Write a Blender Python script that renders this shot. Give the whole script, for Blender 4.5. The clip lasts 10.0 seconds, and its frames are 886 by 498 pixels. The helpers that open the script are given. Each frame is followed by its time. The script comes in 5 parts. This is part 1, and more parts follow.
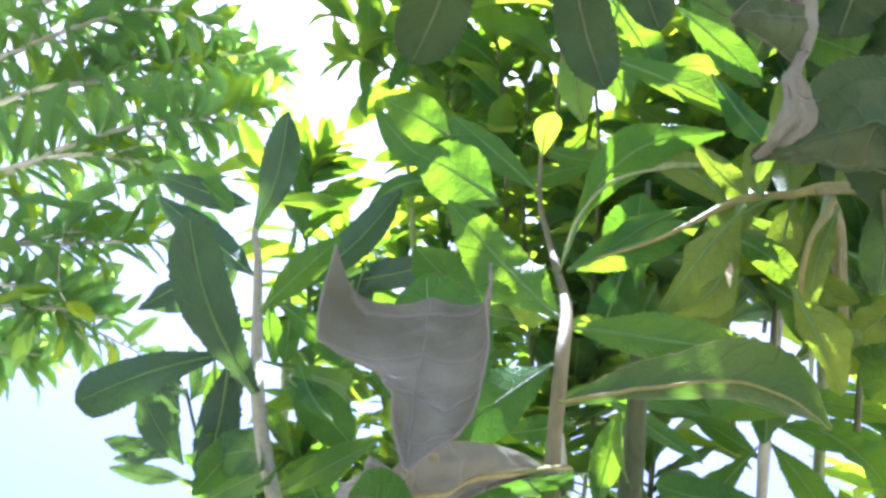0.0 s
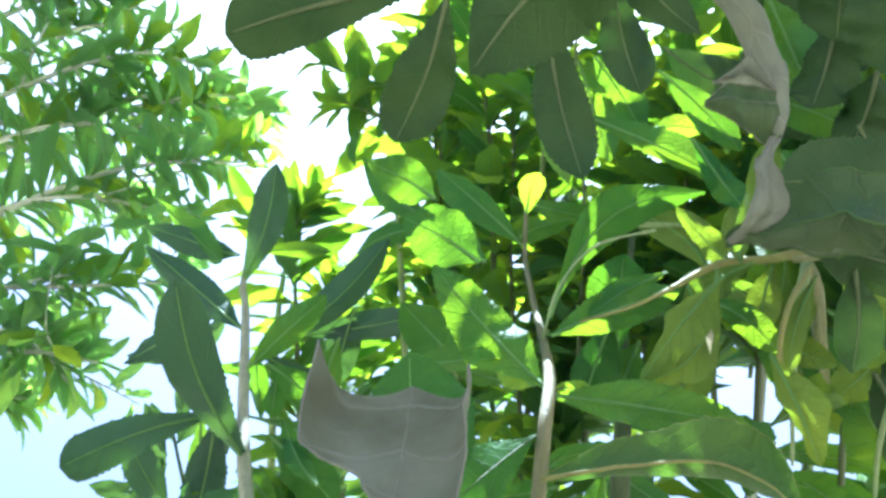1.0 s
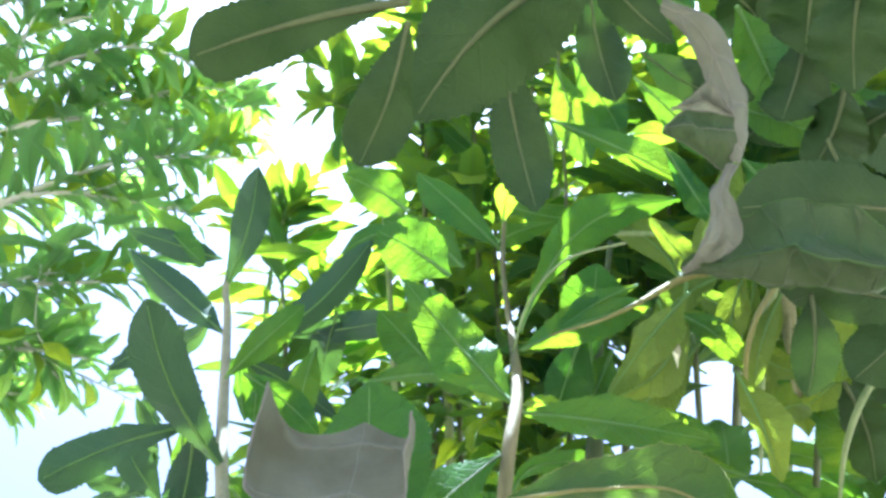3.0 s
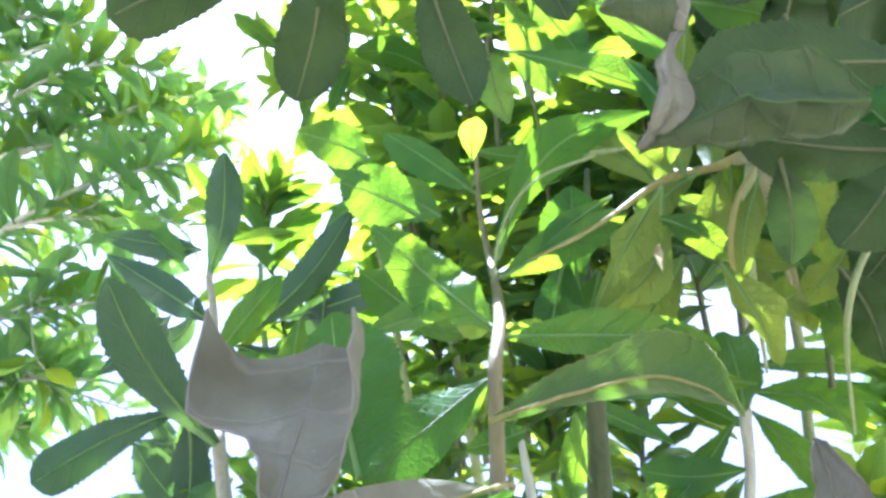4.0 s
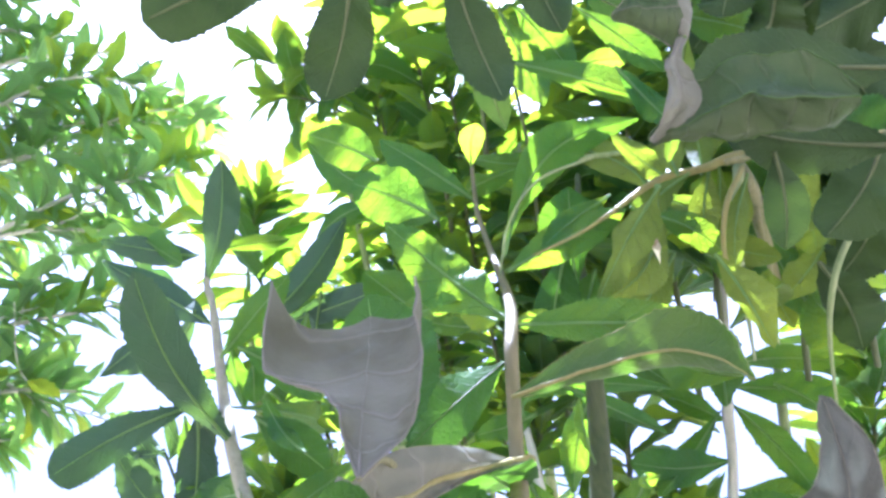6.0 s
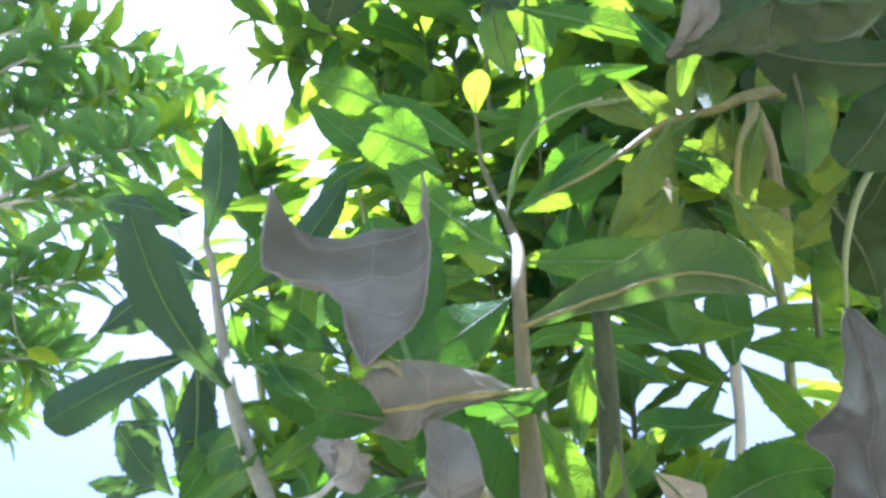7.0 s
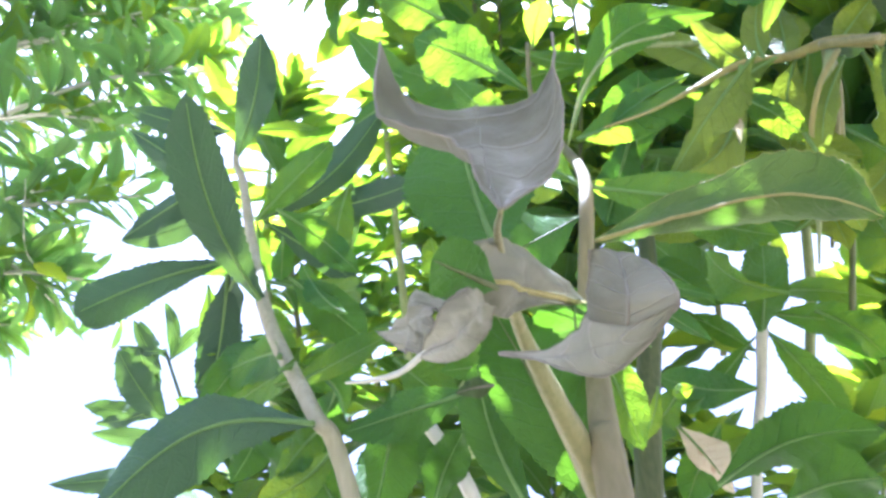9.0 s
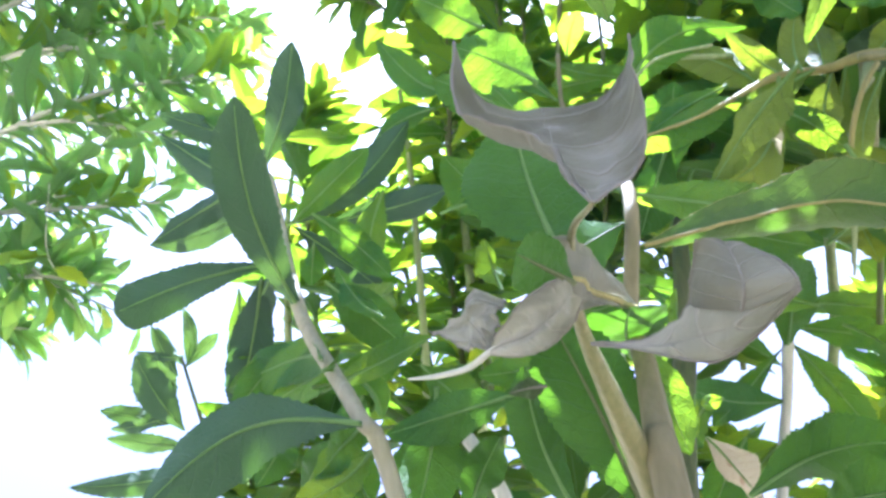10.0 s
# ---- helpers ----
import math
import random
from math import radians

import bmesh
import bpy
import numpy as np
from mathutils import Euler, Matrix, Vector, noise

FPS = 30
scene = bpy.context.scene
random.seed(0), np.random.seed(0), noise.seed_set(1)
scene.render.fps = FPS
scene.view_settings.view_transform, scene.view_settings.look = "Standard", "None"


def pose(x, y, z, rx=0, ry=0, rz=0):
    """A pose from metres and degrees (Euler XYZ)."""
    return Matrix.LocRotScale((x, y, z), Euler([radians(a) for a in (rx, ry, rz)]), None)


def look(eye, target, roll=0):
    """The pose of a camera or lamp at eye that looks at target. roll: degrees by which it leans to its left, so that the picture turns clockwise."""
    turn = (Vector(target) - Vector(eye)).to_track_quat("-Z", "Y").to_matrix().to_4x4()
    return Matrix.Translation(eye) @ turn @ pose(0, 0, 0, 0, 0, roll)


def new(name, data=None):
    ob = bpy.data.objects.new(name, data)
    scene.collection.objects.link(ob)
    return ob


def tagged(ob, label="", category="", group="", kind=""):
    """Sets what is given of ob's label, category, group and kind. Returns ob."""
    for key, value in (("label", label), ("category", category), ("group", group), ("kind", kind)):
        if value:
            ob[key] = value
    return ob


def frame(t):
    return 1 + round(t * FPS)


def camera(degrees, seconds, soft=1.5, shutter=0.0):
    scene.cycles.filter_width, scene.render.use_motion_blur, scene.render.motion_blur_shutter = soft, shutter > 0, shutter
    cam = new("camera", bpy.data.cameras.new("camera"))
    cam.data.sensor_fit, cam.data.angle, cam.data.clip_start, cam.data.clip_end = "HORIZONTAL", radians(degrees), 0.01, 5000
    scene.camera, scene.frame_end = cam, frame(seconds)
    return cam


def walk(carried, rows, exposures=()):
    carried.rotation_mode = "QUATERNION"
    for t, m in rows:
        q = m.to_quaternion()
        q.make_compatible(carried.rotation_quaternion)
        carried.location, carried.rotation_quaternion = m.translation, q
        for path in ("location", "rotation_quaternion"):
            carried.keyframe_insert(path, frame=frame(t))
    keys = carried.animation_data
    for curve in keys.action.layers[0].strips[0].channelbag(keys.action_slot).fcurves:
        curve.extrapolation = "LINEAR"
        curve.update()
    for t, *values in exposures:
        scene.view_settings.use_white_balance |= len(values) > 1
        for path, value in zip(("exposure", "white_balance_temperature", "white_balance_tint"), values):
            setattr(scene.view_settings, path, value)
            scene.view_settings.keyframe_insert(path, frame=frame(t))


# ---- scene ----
cam = camera(59.9, 10.0, soft=3.0)
METRES, EYE, TILT, LEAN, TURN = 0.24, 0.4, 35.0, 0.0, 0.0
ROWS = [
    (0.0, 0.0, 0.0, 0.0, 0.0, 0.0, 0.0),
    (0.5, 0.0097, -0.0061, 0.0383, -0.48, 1.03, 0.27),
    (1.0, 0.0113, -0.0206, 0.0742, -0.69, 2.02, 0.04),
    (1.5, 0.0319, -0.0254, 0.1095, -0.64, 1.81, -0.37),
    (2.0, 0.0385, -0.0411, 0.1434, -0.6, 1.69, -0.99),
    (2.5, 0.0438, -0.0503, 0.16, -0.56, 1.13, -1.06),
    (4.0, 0.1379, 0.0182, 0.0283, -0.08, 0.04, 8.67),
    (4.5, 0.1464, 0.0086, -0.0259, 0.54, 1.17, 12.1),
    (5.0, 0.1065, -0.0484, 0.0112, -1.07, 2.06, 10.85),
    (6.5, 0.0239, -0.0672, -0.0247, -2.93, 0.52, 8.82),
    (7.0, 0.0179, -0.0148, -0.0954, -2.76, 0.22, 8.87),
    (7.5, 0.0187, -0.0043, -0.1354, -3.1, -0.19, 7.59),
    (8.0, 0.0027, 0.0243, -0.1736, -3.83, -0.98, 4.29),
    (8.5, -0.0657, 0.0342, -0.1787, -3.65, -1.88, 3.56),
    (9.0, -0.1079, 0.033, -0.187, -3.29, -1.72, 3.68),
    (9.5, -0.1269, 0.0388, -0.1824, -2.82, -1.57, 3.51),
    (10.0, -0.1775, 0.0266, -0.2011, -3.01, -0.62, 2.82),
]
walk(cam, [(t, pose(0, 0, EYE, TILT, LEAN, TURN) @ pose(METRES * x, METRES * y, METRES * z, 90 + pitch, roll, yaw)) for t, x, y, z, yaw, pitch, roll in ROWS],
     [(0.0, 3.1, 4910, 25), (0.5, 2.8, 4740, 3), (1.0, 3.03, 4740, 4), (2.6, 3.24, 4800, 10), (4.0, 3.4, 4810, 22), (4.6, 3.55, 4760, 37), (5.1, 3.08, 4740, 15),
      (6.5, 3.54, 4760, 37), (7.0, 3.0, 4700, 23), (7.5, 3.53, 4910, 27), (8.0, 3.7, 4910, 27), (10.0, 3.38, 4860, 24)])

# world and light
world = bpy.data.worlds.new("world")
scene.world = world
world.use_nodes = True
SUN_UP, SUN_AZ = 79.0, 14.0      # degrees over the horizon, degrees to the right of straight ahead
wn = world.node_tree.nodes
sky = wn.new("ShaderNodeTexSky")
sky.sky_type, sky.sun_disc = "NISHITA", False
sky.sun_elevation, sky.sun_rotation = radians(SUN_UP), radians(SUN_AZ)
sky.air_density, sky.dust_density, sky.ozone_density = 0.45, 9.5, 3.6
wn["Background"].inputs["Strength"].default_value = 0.06
world.node_tree.links.new(sky.outputs[0], wn["Background"].inputs["Color"])
sun = new("sun", bpy.data.lights.new("sun", "SUN"))
sun.data.energy, sun.data.angle, sun.data.color = 4.6, radians(0.5), (1.0, 0.95, 0.86)
sun_way = Vector((math.sin(radians(SUN_AZ)) * math.cos(radians(SUN_UP)), math.cos(radians(SUN_AZ)) * math.cos(radians(SUN_UP)), math.sin(radians(SUN_UP))))
sun.matrix_world = look(sun_way * 20, (0, 0, 0))


# materials
def nodes_of(name):
    mat = bpy.data.materials.new(name)
    mat.use_nodes = True
    tree = mat.node_tree
    tree.nodes.clear()
    return mat, tree, tree.nodes, tree.links


def maths(nodes, links, op, a, b=None, c=None):
    n = nodes.new("ShaderNodeMath")
    n.operation = op
    for k, v in enumerate((a, b, c)):
        if v is None:
            continue
        if isinstance(v, (int, float)):
            n.inputs[k].default_value = v
        else:
            links.new(v, n.inputs[k])
    return n.outputs[0]


def mixed(nodes, links, fac, a, b, blend="MIX"):
    n = nodes.new("ShaderNodeMix")
    n.data_type, n.blend_type = "RGBA", blend
    for k, v in ((0, fac), (6, a), (7, b)):
        if isinstance(v, (int, float)):
            n.inputs[k].default_value = v
        elif isinstance(v, tuple):
            n.inputs[k].default_value = (*v, 1)
        else:
            links.new(v, n.inputs[k])
    return n.outputs[2]


def leaf_material(name, low, high, glow_low, glow_high, vein, through_part=0.45, rough=0.5, blotch=0.0, blotch_colour=(0.3, 0.22, 0.08), netted=0.45, relief=0.7, ribs=9.0, patchy=0.0, mesh_part=0.25):
    """A thin leaf: waxy skin, light coming through the blade, net of veins, spots and colour drift."""
    mat, tree, nodes, links = nodes_of(name)
    uv = nodes.new("ShaderNodeUVMap")
    sep = nodes.new("ShaderNodeSeparateXYZ")
    links.new(uv.outputs[0], sep.inputs[0])
    u = maths(nodes, links, "ABSOLUTE", maths(nodes, links, "MULTIPLY_ADD", sep.outputs[0], 2.0, -1.0))
    v = sep.outputs[1]
    info = nodes.new("ShaderNodeObjectInfo")
    geo = nodes.new("ShaderNodeNewGeometry")
    chance = maths(nodes, links, "FRACT", maths(nodes, links, "ADD", info.outputs["Random"], geo.outputs["Random Per Island"]))
    coord = nodes.new("ShaderNodeTexCoord")
    drift = nodes.new("ShaderNodeTexNoise")
    drift.inputs["Scale"].default_value, drift.inputs["Detail"].default_value = 45.0, 3.0
    links.new(coord.outputs["Object"], drift.inputs["Vector"])
    fine = nodes.new("ShaderNodeTexNoise")
    fine.inputs["Scale"].default_value, fine.inputs["Detail"].default_value = 420.0, 4.0
    links.new(coord.outputs["Object"], fine.inputs["Vector"])
    # side veins: slanting lines that run from the midrib to the edge
    wob = maths(nodes, links, "MULTIPLY_ADD", drift.outputs["Fac"], 0.12, -0.06)
    slant = maths(nodes, links, "ADD", maths(nodes, links, "MULTIPLY_ADD", u, -0.16, v), wob)
    saw = maths(nodes, links, "ABSOLUTE", maths(nodes, links, "SUBTRACT", maths(nodes, links, "FRACT", maths(nodes, links, "MULTIPLY", slant, ribs)), 0.5))
    line = nodes.new("ShaderNodeMapRange")
    for k, val in enumerate((0.0, 0.07, 1.0, 0.0)):
        line.inputs[k + 1].default_value = val
    links.new(saw, line.inputs[0])
    net = nodes.new("ShaderNodeTexVoronoi")
    net.feature = "DISTANCE_TO_EDGE"
    net.inputs["Scale"].default_value = 330.0
    links.new(coord.outputs["Object"], net.inputs["Vector"])
    mesh_line = nodes.new("ShaderNodeMapRange")
    for k, val in enumerate((0.0, 0.12, 1.0, 0.0)):
        mesh_line.inputs[k + 1].default_value = val
    links.new(net.outputs["Distance"], mesh_line.inputs[0])
    veins = maths(nodes, links, "MAXIMUM", maths(nodes, links, "MULTIPLY", line.outputs[0], 0.8), maths(nodes, links, "MULTIPLY", mesh_line.outputs[0], mesh_part))
    tone = maths(nodes, links, "MULTIPLY_ADD", drift.outputs["Fac"], 0.6, maths(nodes, links, "MULTIPLY", chance, 0.55))
    if patchy:
        # large withered patches with soft borders
        wide = nodes.new("ShaderNodeTexNoise")
        wide.inputs["Scale"].default_value, wide.inputs["Detail"].default_value = patchy, 4.0
        links.new(coord.outputs["Object"], wide.inputs["Vector"])
        span = nodes.new("ShaderNodeMapRange")
        span.inputs[1].default_value, span.inputs[2].default_value = 0.36, 0.64
        links.new(wide.outputs["Fac"], span.inputs[0])
        tone = maths(nodes, links, "MULTIPLY_ADD", span.outputs[0], 0.85, maths(nodes, links, "MULTIPLY", drift.outputs["Fac"], 0.2))
    skin = mixed(nodes, links, tone, low, high)
    skin = mixed(nodes, links, maths(nodes, links, "MULTIPLY", veins, netted), skin, vein)
    glow = mixed(nodes, links, tone, glow_low, glow_high)
    glow = mixed(nodes, links, maths(nodes, links, "MULTIPLY", veins, 0.35), glow, tuple(0.55 * g for g in glow_low))
    if blotch:
        spot = nodes.new("ShaderNodeTexNoise")
        spot.inputs["Scale"].default_value, spot.inputs["Detail"].default_value = 120.0, 6.0
        links.new(coord.outputs["Object"], spot.inputs["Vector"])
        step = nodes.new("ShaderNodeMapRange")
        for k, val in enumerate((0.66 - blotch * 0.2, 0.72 - blotch * 0.2, 0.0, 1.0)):
            step.inputs[k + 1].default_value = val
        links.new(spot.outputs["Fac"], step.inputs[0])
        skin = mixed(nodes, links, step.outputs[0], skin, blotch_colour)
        glow = mixed(nodes, links, step.outputs[0], glow, tuple(0.6 * c for c in blotch_colour))
    bump = nodes.new("ShaderNodeBump")
    bump.inputs["Strength"].default_value, bump.inputs["Distance"].default_value = relief, 0.0015
    links.new(maths(nodes, links, "MULTIPLY_ADD", fine.outputs["Fac"], 0.35, maths(nodes, links, "MULTIPLY", veins, -1.0)), bump.inputs["Height"])
    face = nodes.new("ShaderNodeBsdfPrincipled")
    face.inputs["Roughness"].default_value = rough
    face.inputs["Specular IOR Level"].default_value = 0.35
    links.new(skin, face.inputs["Base Color"])
    links.new(bump.outputs[0], face.inputs["Normal"])
    inner = nodes.new("ShaderNodeBsdfTranslucent")
    links.new(glow, inner.inputs["Color"])
    links.new(bump.outputs[0], inner.inputs["Normal"])
    both = nodes.new("ShaderNodeMixShader")
    both.inputs[0].default_value = through_part
    links.new(face.outputs[0], both.inputs[1])
    links.new(inner.outputs[0], both.inputs[2])
    out = nodes.new("ShaderNodeOutputMaterial")
    links.new(both.outputs[0], out.inputs[0])
    return mat


def stalk_material(name, low, high, stretch=(60.0, 60.0, 9.0), glow=(0.25, 0.35, 0.08), share=0.15, rough=0.5):
    """A ribbed herb stalk: long streaks, knots of paler skin, a little light through it."""
    mat, tree, nodes, links = nodes_of(name)
    coord = nodes.new("ShaderNodeTexCoord")
    spread = nodes.new("ShaderNodeMapping")
    spread.inputs["Scale"].default_value = stretch
    links.new(coord.outputs["Object"], spread.inputs[0])
    streak = nodes.new("ShaderNodeTexNoise")
    streak.inputs["Scale"].default_value, streak.inputs["Detail"].default_value = 6.0, 4.0
    links.new(spread.outputs[0], streak.inputs["Vector"])
    patch = nodes.new("ShaderNodeTexNoise")
    patch.inputs["Scale"].default_value = 35.0
    links.new(coord.outputs["Object"], patch.inputs["Vector"])
    tone = maths(nodes, links, "MULTIPLY_ADD", streak.outputs["Fac"], 1.3, maths(nodes, links, "MULTIPLY_ADD", patch.outputs["Fac"], 1.0, -0.7))
    skin = mixed(nodes, links, tone, low, high)
    bump = nodes.new("ShaderNodeBump")
    bump.inputs["Strength"].default_value, bump.inputs["Distance"].default_value = 0.6, 0.0014
    links.new(streak.outputs["Fac"], bump.inputs["Height"])
    face = nodes.new("ShaderNodeBsdfPrincipled")
    face.inputs["Roughness"].default_value = rough
    links.new(skin, face.inputs["Base Color"])
    links.new(bump.outputs[0], face.inputs["Normal"])
    inner = nodes.new("ShaderNodeBsdfTranslucent")
    inner.inputs["Color"].default_value = (*glow, 1)
    both = nodes.new("ShaderNodeMixShader")
    both.inputs[0].default_value = share
    links.new(face.outputs[0], both.inputs[1])
    links.new(inner.outputs[0], both.inputs[2])
    out = nodes.new("ShaderNodeOutputMaterial")
    links.new(both.outputs[0], out.inputs[0])
    return mat


GREEN = leaf_material("leaf_green", (0.014, 0.08, 0.018), (0.032, 0.135, 0.026), (0.09, 0.3, 0.004), (0.34, 0.46, 0.003), (0.075, 0.185, 0.055), 0.38, 0.6, netted=0.6)
# yellow-green for young tips and for leaves painted as if the sun caught them
YOUNG_LIT = leaf_material("leaf_young_lit", (0.045, 0.15, 0.03), (0.075, 0.21, 0.04), (0.27, 0.48, 0.005), (0.48, 0.6, 0.005), (0.13, 0.26, 0.08), 0.5)
OLIVE = leaf_material("leaf_olive", (0.07, 0.135, 0.022), (0.125, 0.195, 0.035), (0.14, 0.26, 0.008), (0.34, 0.42, 0.008), (0.18, 0.25, 0.07), 0.38, 0.6, netted=0.5)
THICK = leaf_material("leaf_thick_olive", (0.045, 0.1, 0.022), (0.085, 0.15, 0.034), (0.05, 0.13, 0.006), (0.12, 0.21, 0.008), (0.13, 0.19, 0.06), 0.3, 0.62, netted=0.4, relief=0.5, patchy=24.0)
# very dark olive green, uneven in large patches
DARK_LEAF = leaf_material("leaf_dark_patchy", (0.018, 0.048, 0.01), (0.037, 0.076, 0.018), (0.02, 0.05, 0.004), (0.045, 0.075, 0.005), (0.07, 0.1, 0.028), 0.28, 0.66, netted=0.3, relief=0.35, patchy=40.0)
# deep green; on the lower front leaves it stands in for shade
DEEP = leaf_material("leaf_deep_green", (0.013, 0.07, 0.007), (0.03, 0.105, 0.012), (0.06, 0.17, 0.004), (0.12, 0.25, 0.006), (0.06, 0.15, 0.045), 0.32, 0.6, netted=0.45, relief=0.5)
# green turned dark and bluish: haze and shade are put into the leaf colour
HAZED_SLATE = leaf_material("leaf_hazed_slate", (0.022, 0.062, 0.042), (0.042, 0.098, 0.064), (0.05, 0.12, 0.01), (0.1, 0.17, 0.012), (0.07, 0.13, 0.08), 0.28, 0.6, netted=0.4, relief=0.45)
# light green, paled so that the haze over the bush is in its colour
HAZED_PALE = leaf_material("leaf_hazed_pale", (0.085, 0.2, 0.1), (0.15, 0.29, 0.15), (0.2, 0.5, 0.06), (0.42, 0.66, 0.05), (0.2, 0.32, 0.2), 0.5, netted=0.5)
WILTED = leaf_material("leaf_wilted", (0.08, 0.085, 0.048), (0.19, 0.2, 0.142), (0.09, 0.095, 0.045), (0.16, 0.16, 0.105), (0.31, 0.3, 0.24), 0.25, 0.62, netted=0.4, relief=0.45, ribs=4.0, patchy=26.0, mesh_part=0.05)
WITHERED = leaf_material("leaf_withered_dark", (0.055, 0.06, 0.05), (0.115, 0.12, 0.1), (0.05, 0.06, 0.04), (0.09, 0.1, 0.07), (0.17, 0.175, 0.15), 0.2, 0.65, netted=0.2, relief=0.3, ribs=6.0)
RIB_GREY = stalk_material("midrib_grey", (0.12, 0.115, 0.088), (0.2, 0.19, 0.15), share=0.1, rough=0.7)
BLEACHED_LIT = leaf_material("leaf_bleached_lit", (0.15, 0.165, 0.11), (0.29, 0.305, 0.23), (0.22, 0.21, 0.14), (0.33, 0.31, 0.22), (0.46, 0.44, 0.37), 0.3, 0.62, netted=0.35, relief=0.45, ribs=5.0, patchy=45.0, mesh_part=0.08)
PALE = leaf_material("leaf_pale_underside", (0.036, 0.066, 0.022), (0.08, 0.11, 0.043), (0.03, 0.085, 0.012), (0.06, 0.115, 0.018), (0.13, 0.16, 0.085), 0.28, 0.62, netted=0.35, relief=0.5, ribs=6.0, patchy=30.0, mesh_part=0.1)
DRY = leaf_material("leaf_dry", (0.52, 0.48, 0.34), (0.7, 0.66, 0.5), (0.4, 0.34, 0.18), (0.5, 0.44, 0.26), (0.42, 0.32, 0.18), 0.3, 0.7, 0.25, (0.46, 0.34, 0.22))
RIB = stalk_material("midrib_pale_green", (0.11, 0.24, 0.055), (0.2, 0.33, 0.1), glow=(0.24, 0.38, 0.07), share=0.4, rough=0.6)
STALK = stalk_material("stalk_pale_green", (0.17, 0.26, 0.085), (0.36, 0.4, 0.19), rough=0.6)
STALK_GREY = stalk_material("stalk_grey_green", (0.4, 0.44, 0.33), (0.6, 0.6, 0.5))
RIB_DULL = stalk_material("midrib_dull", (0.075, 0.1, 0.035), (0.13, 0.15, 0.06), share=0.2, rough=0.7)
STALK_CREAM = stalk_material("stalk_cream_green", (0.23, 0.235, 0.13), (0.42, 0.41, 0.27), rough=0.7)
STALK_PALE = stalk_material("stalk_bleached_green", (0.13, 0.125, 0.055), (0.24, 0.215, 0.115), rough=0.7)
STALK_STRAW = stalk_material("stalk_straw", (0.21, 0.2, 0.055), (0.37, 0.34, 0.11), rough=0.7)
STALK_DARK = stalk_material("stalk_dark_green", (0.022, 0.05, 0.014), (0.105, 0.12, 0.045), stretch=(110.0, 110.0, 6.0), rough=0.75)
STALK_BROWN = stalk_material("stalk_straw_brown", (0.15, 0.165, 0.06), (0.29, 0.275, 0.12), stretch=(90.0, 90.0, 7.0))


def soil_material():
    mat, tree, nodes, links = nodes_of("garden_soil")
    coord = nodes.new("ShaderNodeTexCoord")
    big = nodes.new("ShaderNodeTexNoise")
    big.inputs["Scale"].default_value, big.inputs["Detail"].default_value = 1.3, 8.0
    small = nodes.new("ShaderNodeTexNoise")
    small.inputs["Scale"].default_value, small.inputs["Detail"].default_value = 60.0, 6.0
    for n in (big, small):
        links.new(coord.outputs["Object"], n.inputs["Vector"])
    skin = mixed(nodes, links, big.outputs["Fac"], (0.3, 0.24, 0.16), (0.2, 0.18, 0.1))
    skin = mixed(nodes, links, maths(nodes, links, "MULTIPLY", small.outputs["Fac"], 0.6), skin, (0.38, 0.31, 0.21))
    bump = nodes.new("ShaderNodeBump")
    bump.inputs["Distance"].default_value = 0.01
    links.new(small.outputs["Fac"], bump.inputs["Height"])
    face = nodes.new("ShaderNodeBsdfPrincipled")
    face.inputs["Roughness"].default_value = 0.95
    links.new(skin, face.inputs["Base Color"])
    links.new(bump.outputs[0], face.inputs["Normal"])
    out = nodes.new("ShaderNodeOutputMaterial")
    links.new(face.outputs[0], out.inputs[0])
    return mat


# the ground: one sheet, uneven near the plants, flat towards the horizon
def ground_sheet():
    steps = sorted({round(s * v, 3) for s in (-1, 1) for v in [0.15 * k for k in range(21)] + [4, 6, 9, 15, 30, 80, 200, 600, 2000]})
    verts = [(x, y, 0.03 * noise.noise(Vector((x * 1.7, y * 1.7, 0))) + 0.012 * noise.noise(Vector((x * 7, y * 7, 3))) if max(abs(x), abs(y)) < 3 else 0.0) for y in steps for x in steps]
    n = len(steps)
    faces = [(j * n + i, j * n + i + 1, (j + 1) * n + i + 1, (j + 1) * n + i) for j in range(n - 1) for i in range(n - 1)]
    data = bpy.data.meshes.new("ground")
    data.from_pydata(verts, [], faces)
    data.polygons.foreach_set("use_smooth", [True] * len(faces))
    data.materials.append(soil_material())
    tagged(new("ground", data), "dry brown garden soil under the tall weeds", "ground", kind="structure")


ground_sheet()


# plants
def plant(name, x, y, label, group="tall weeds"):
    """An empty at the foot of a plant, which holds its stems and leaves."""
    ob = new(name)
    ob.location, ob.empty_display_size = (x, y, 0.0), 0.05
    return tagged(ob, label, "weed plant", group)


def joined(verts, faces, mats, which=None, uvs=None, name="mesh"):
    data = bpy.data.meshes.new(name)
    data.from_pydata(verts, [], faces)
    for m in mats:
        data.materials.append(m)
    data.polygons.foreach_set("use_smooth", [True] * len(faces))
    if which:
        data.polygons.foreach_set("material_index", which)
    if uvs:
        layer = data.uv_layers.new(name="UVMap")
        flat = []
        for loop in data.loops:
            flat += uvs[loop.vertex_index]
        layer.data.foreach_set("uv", flat)
    data.update()
    return data


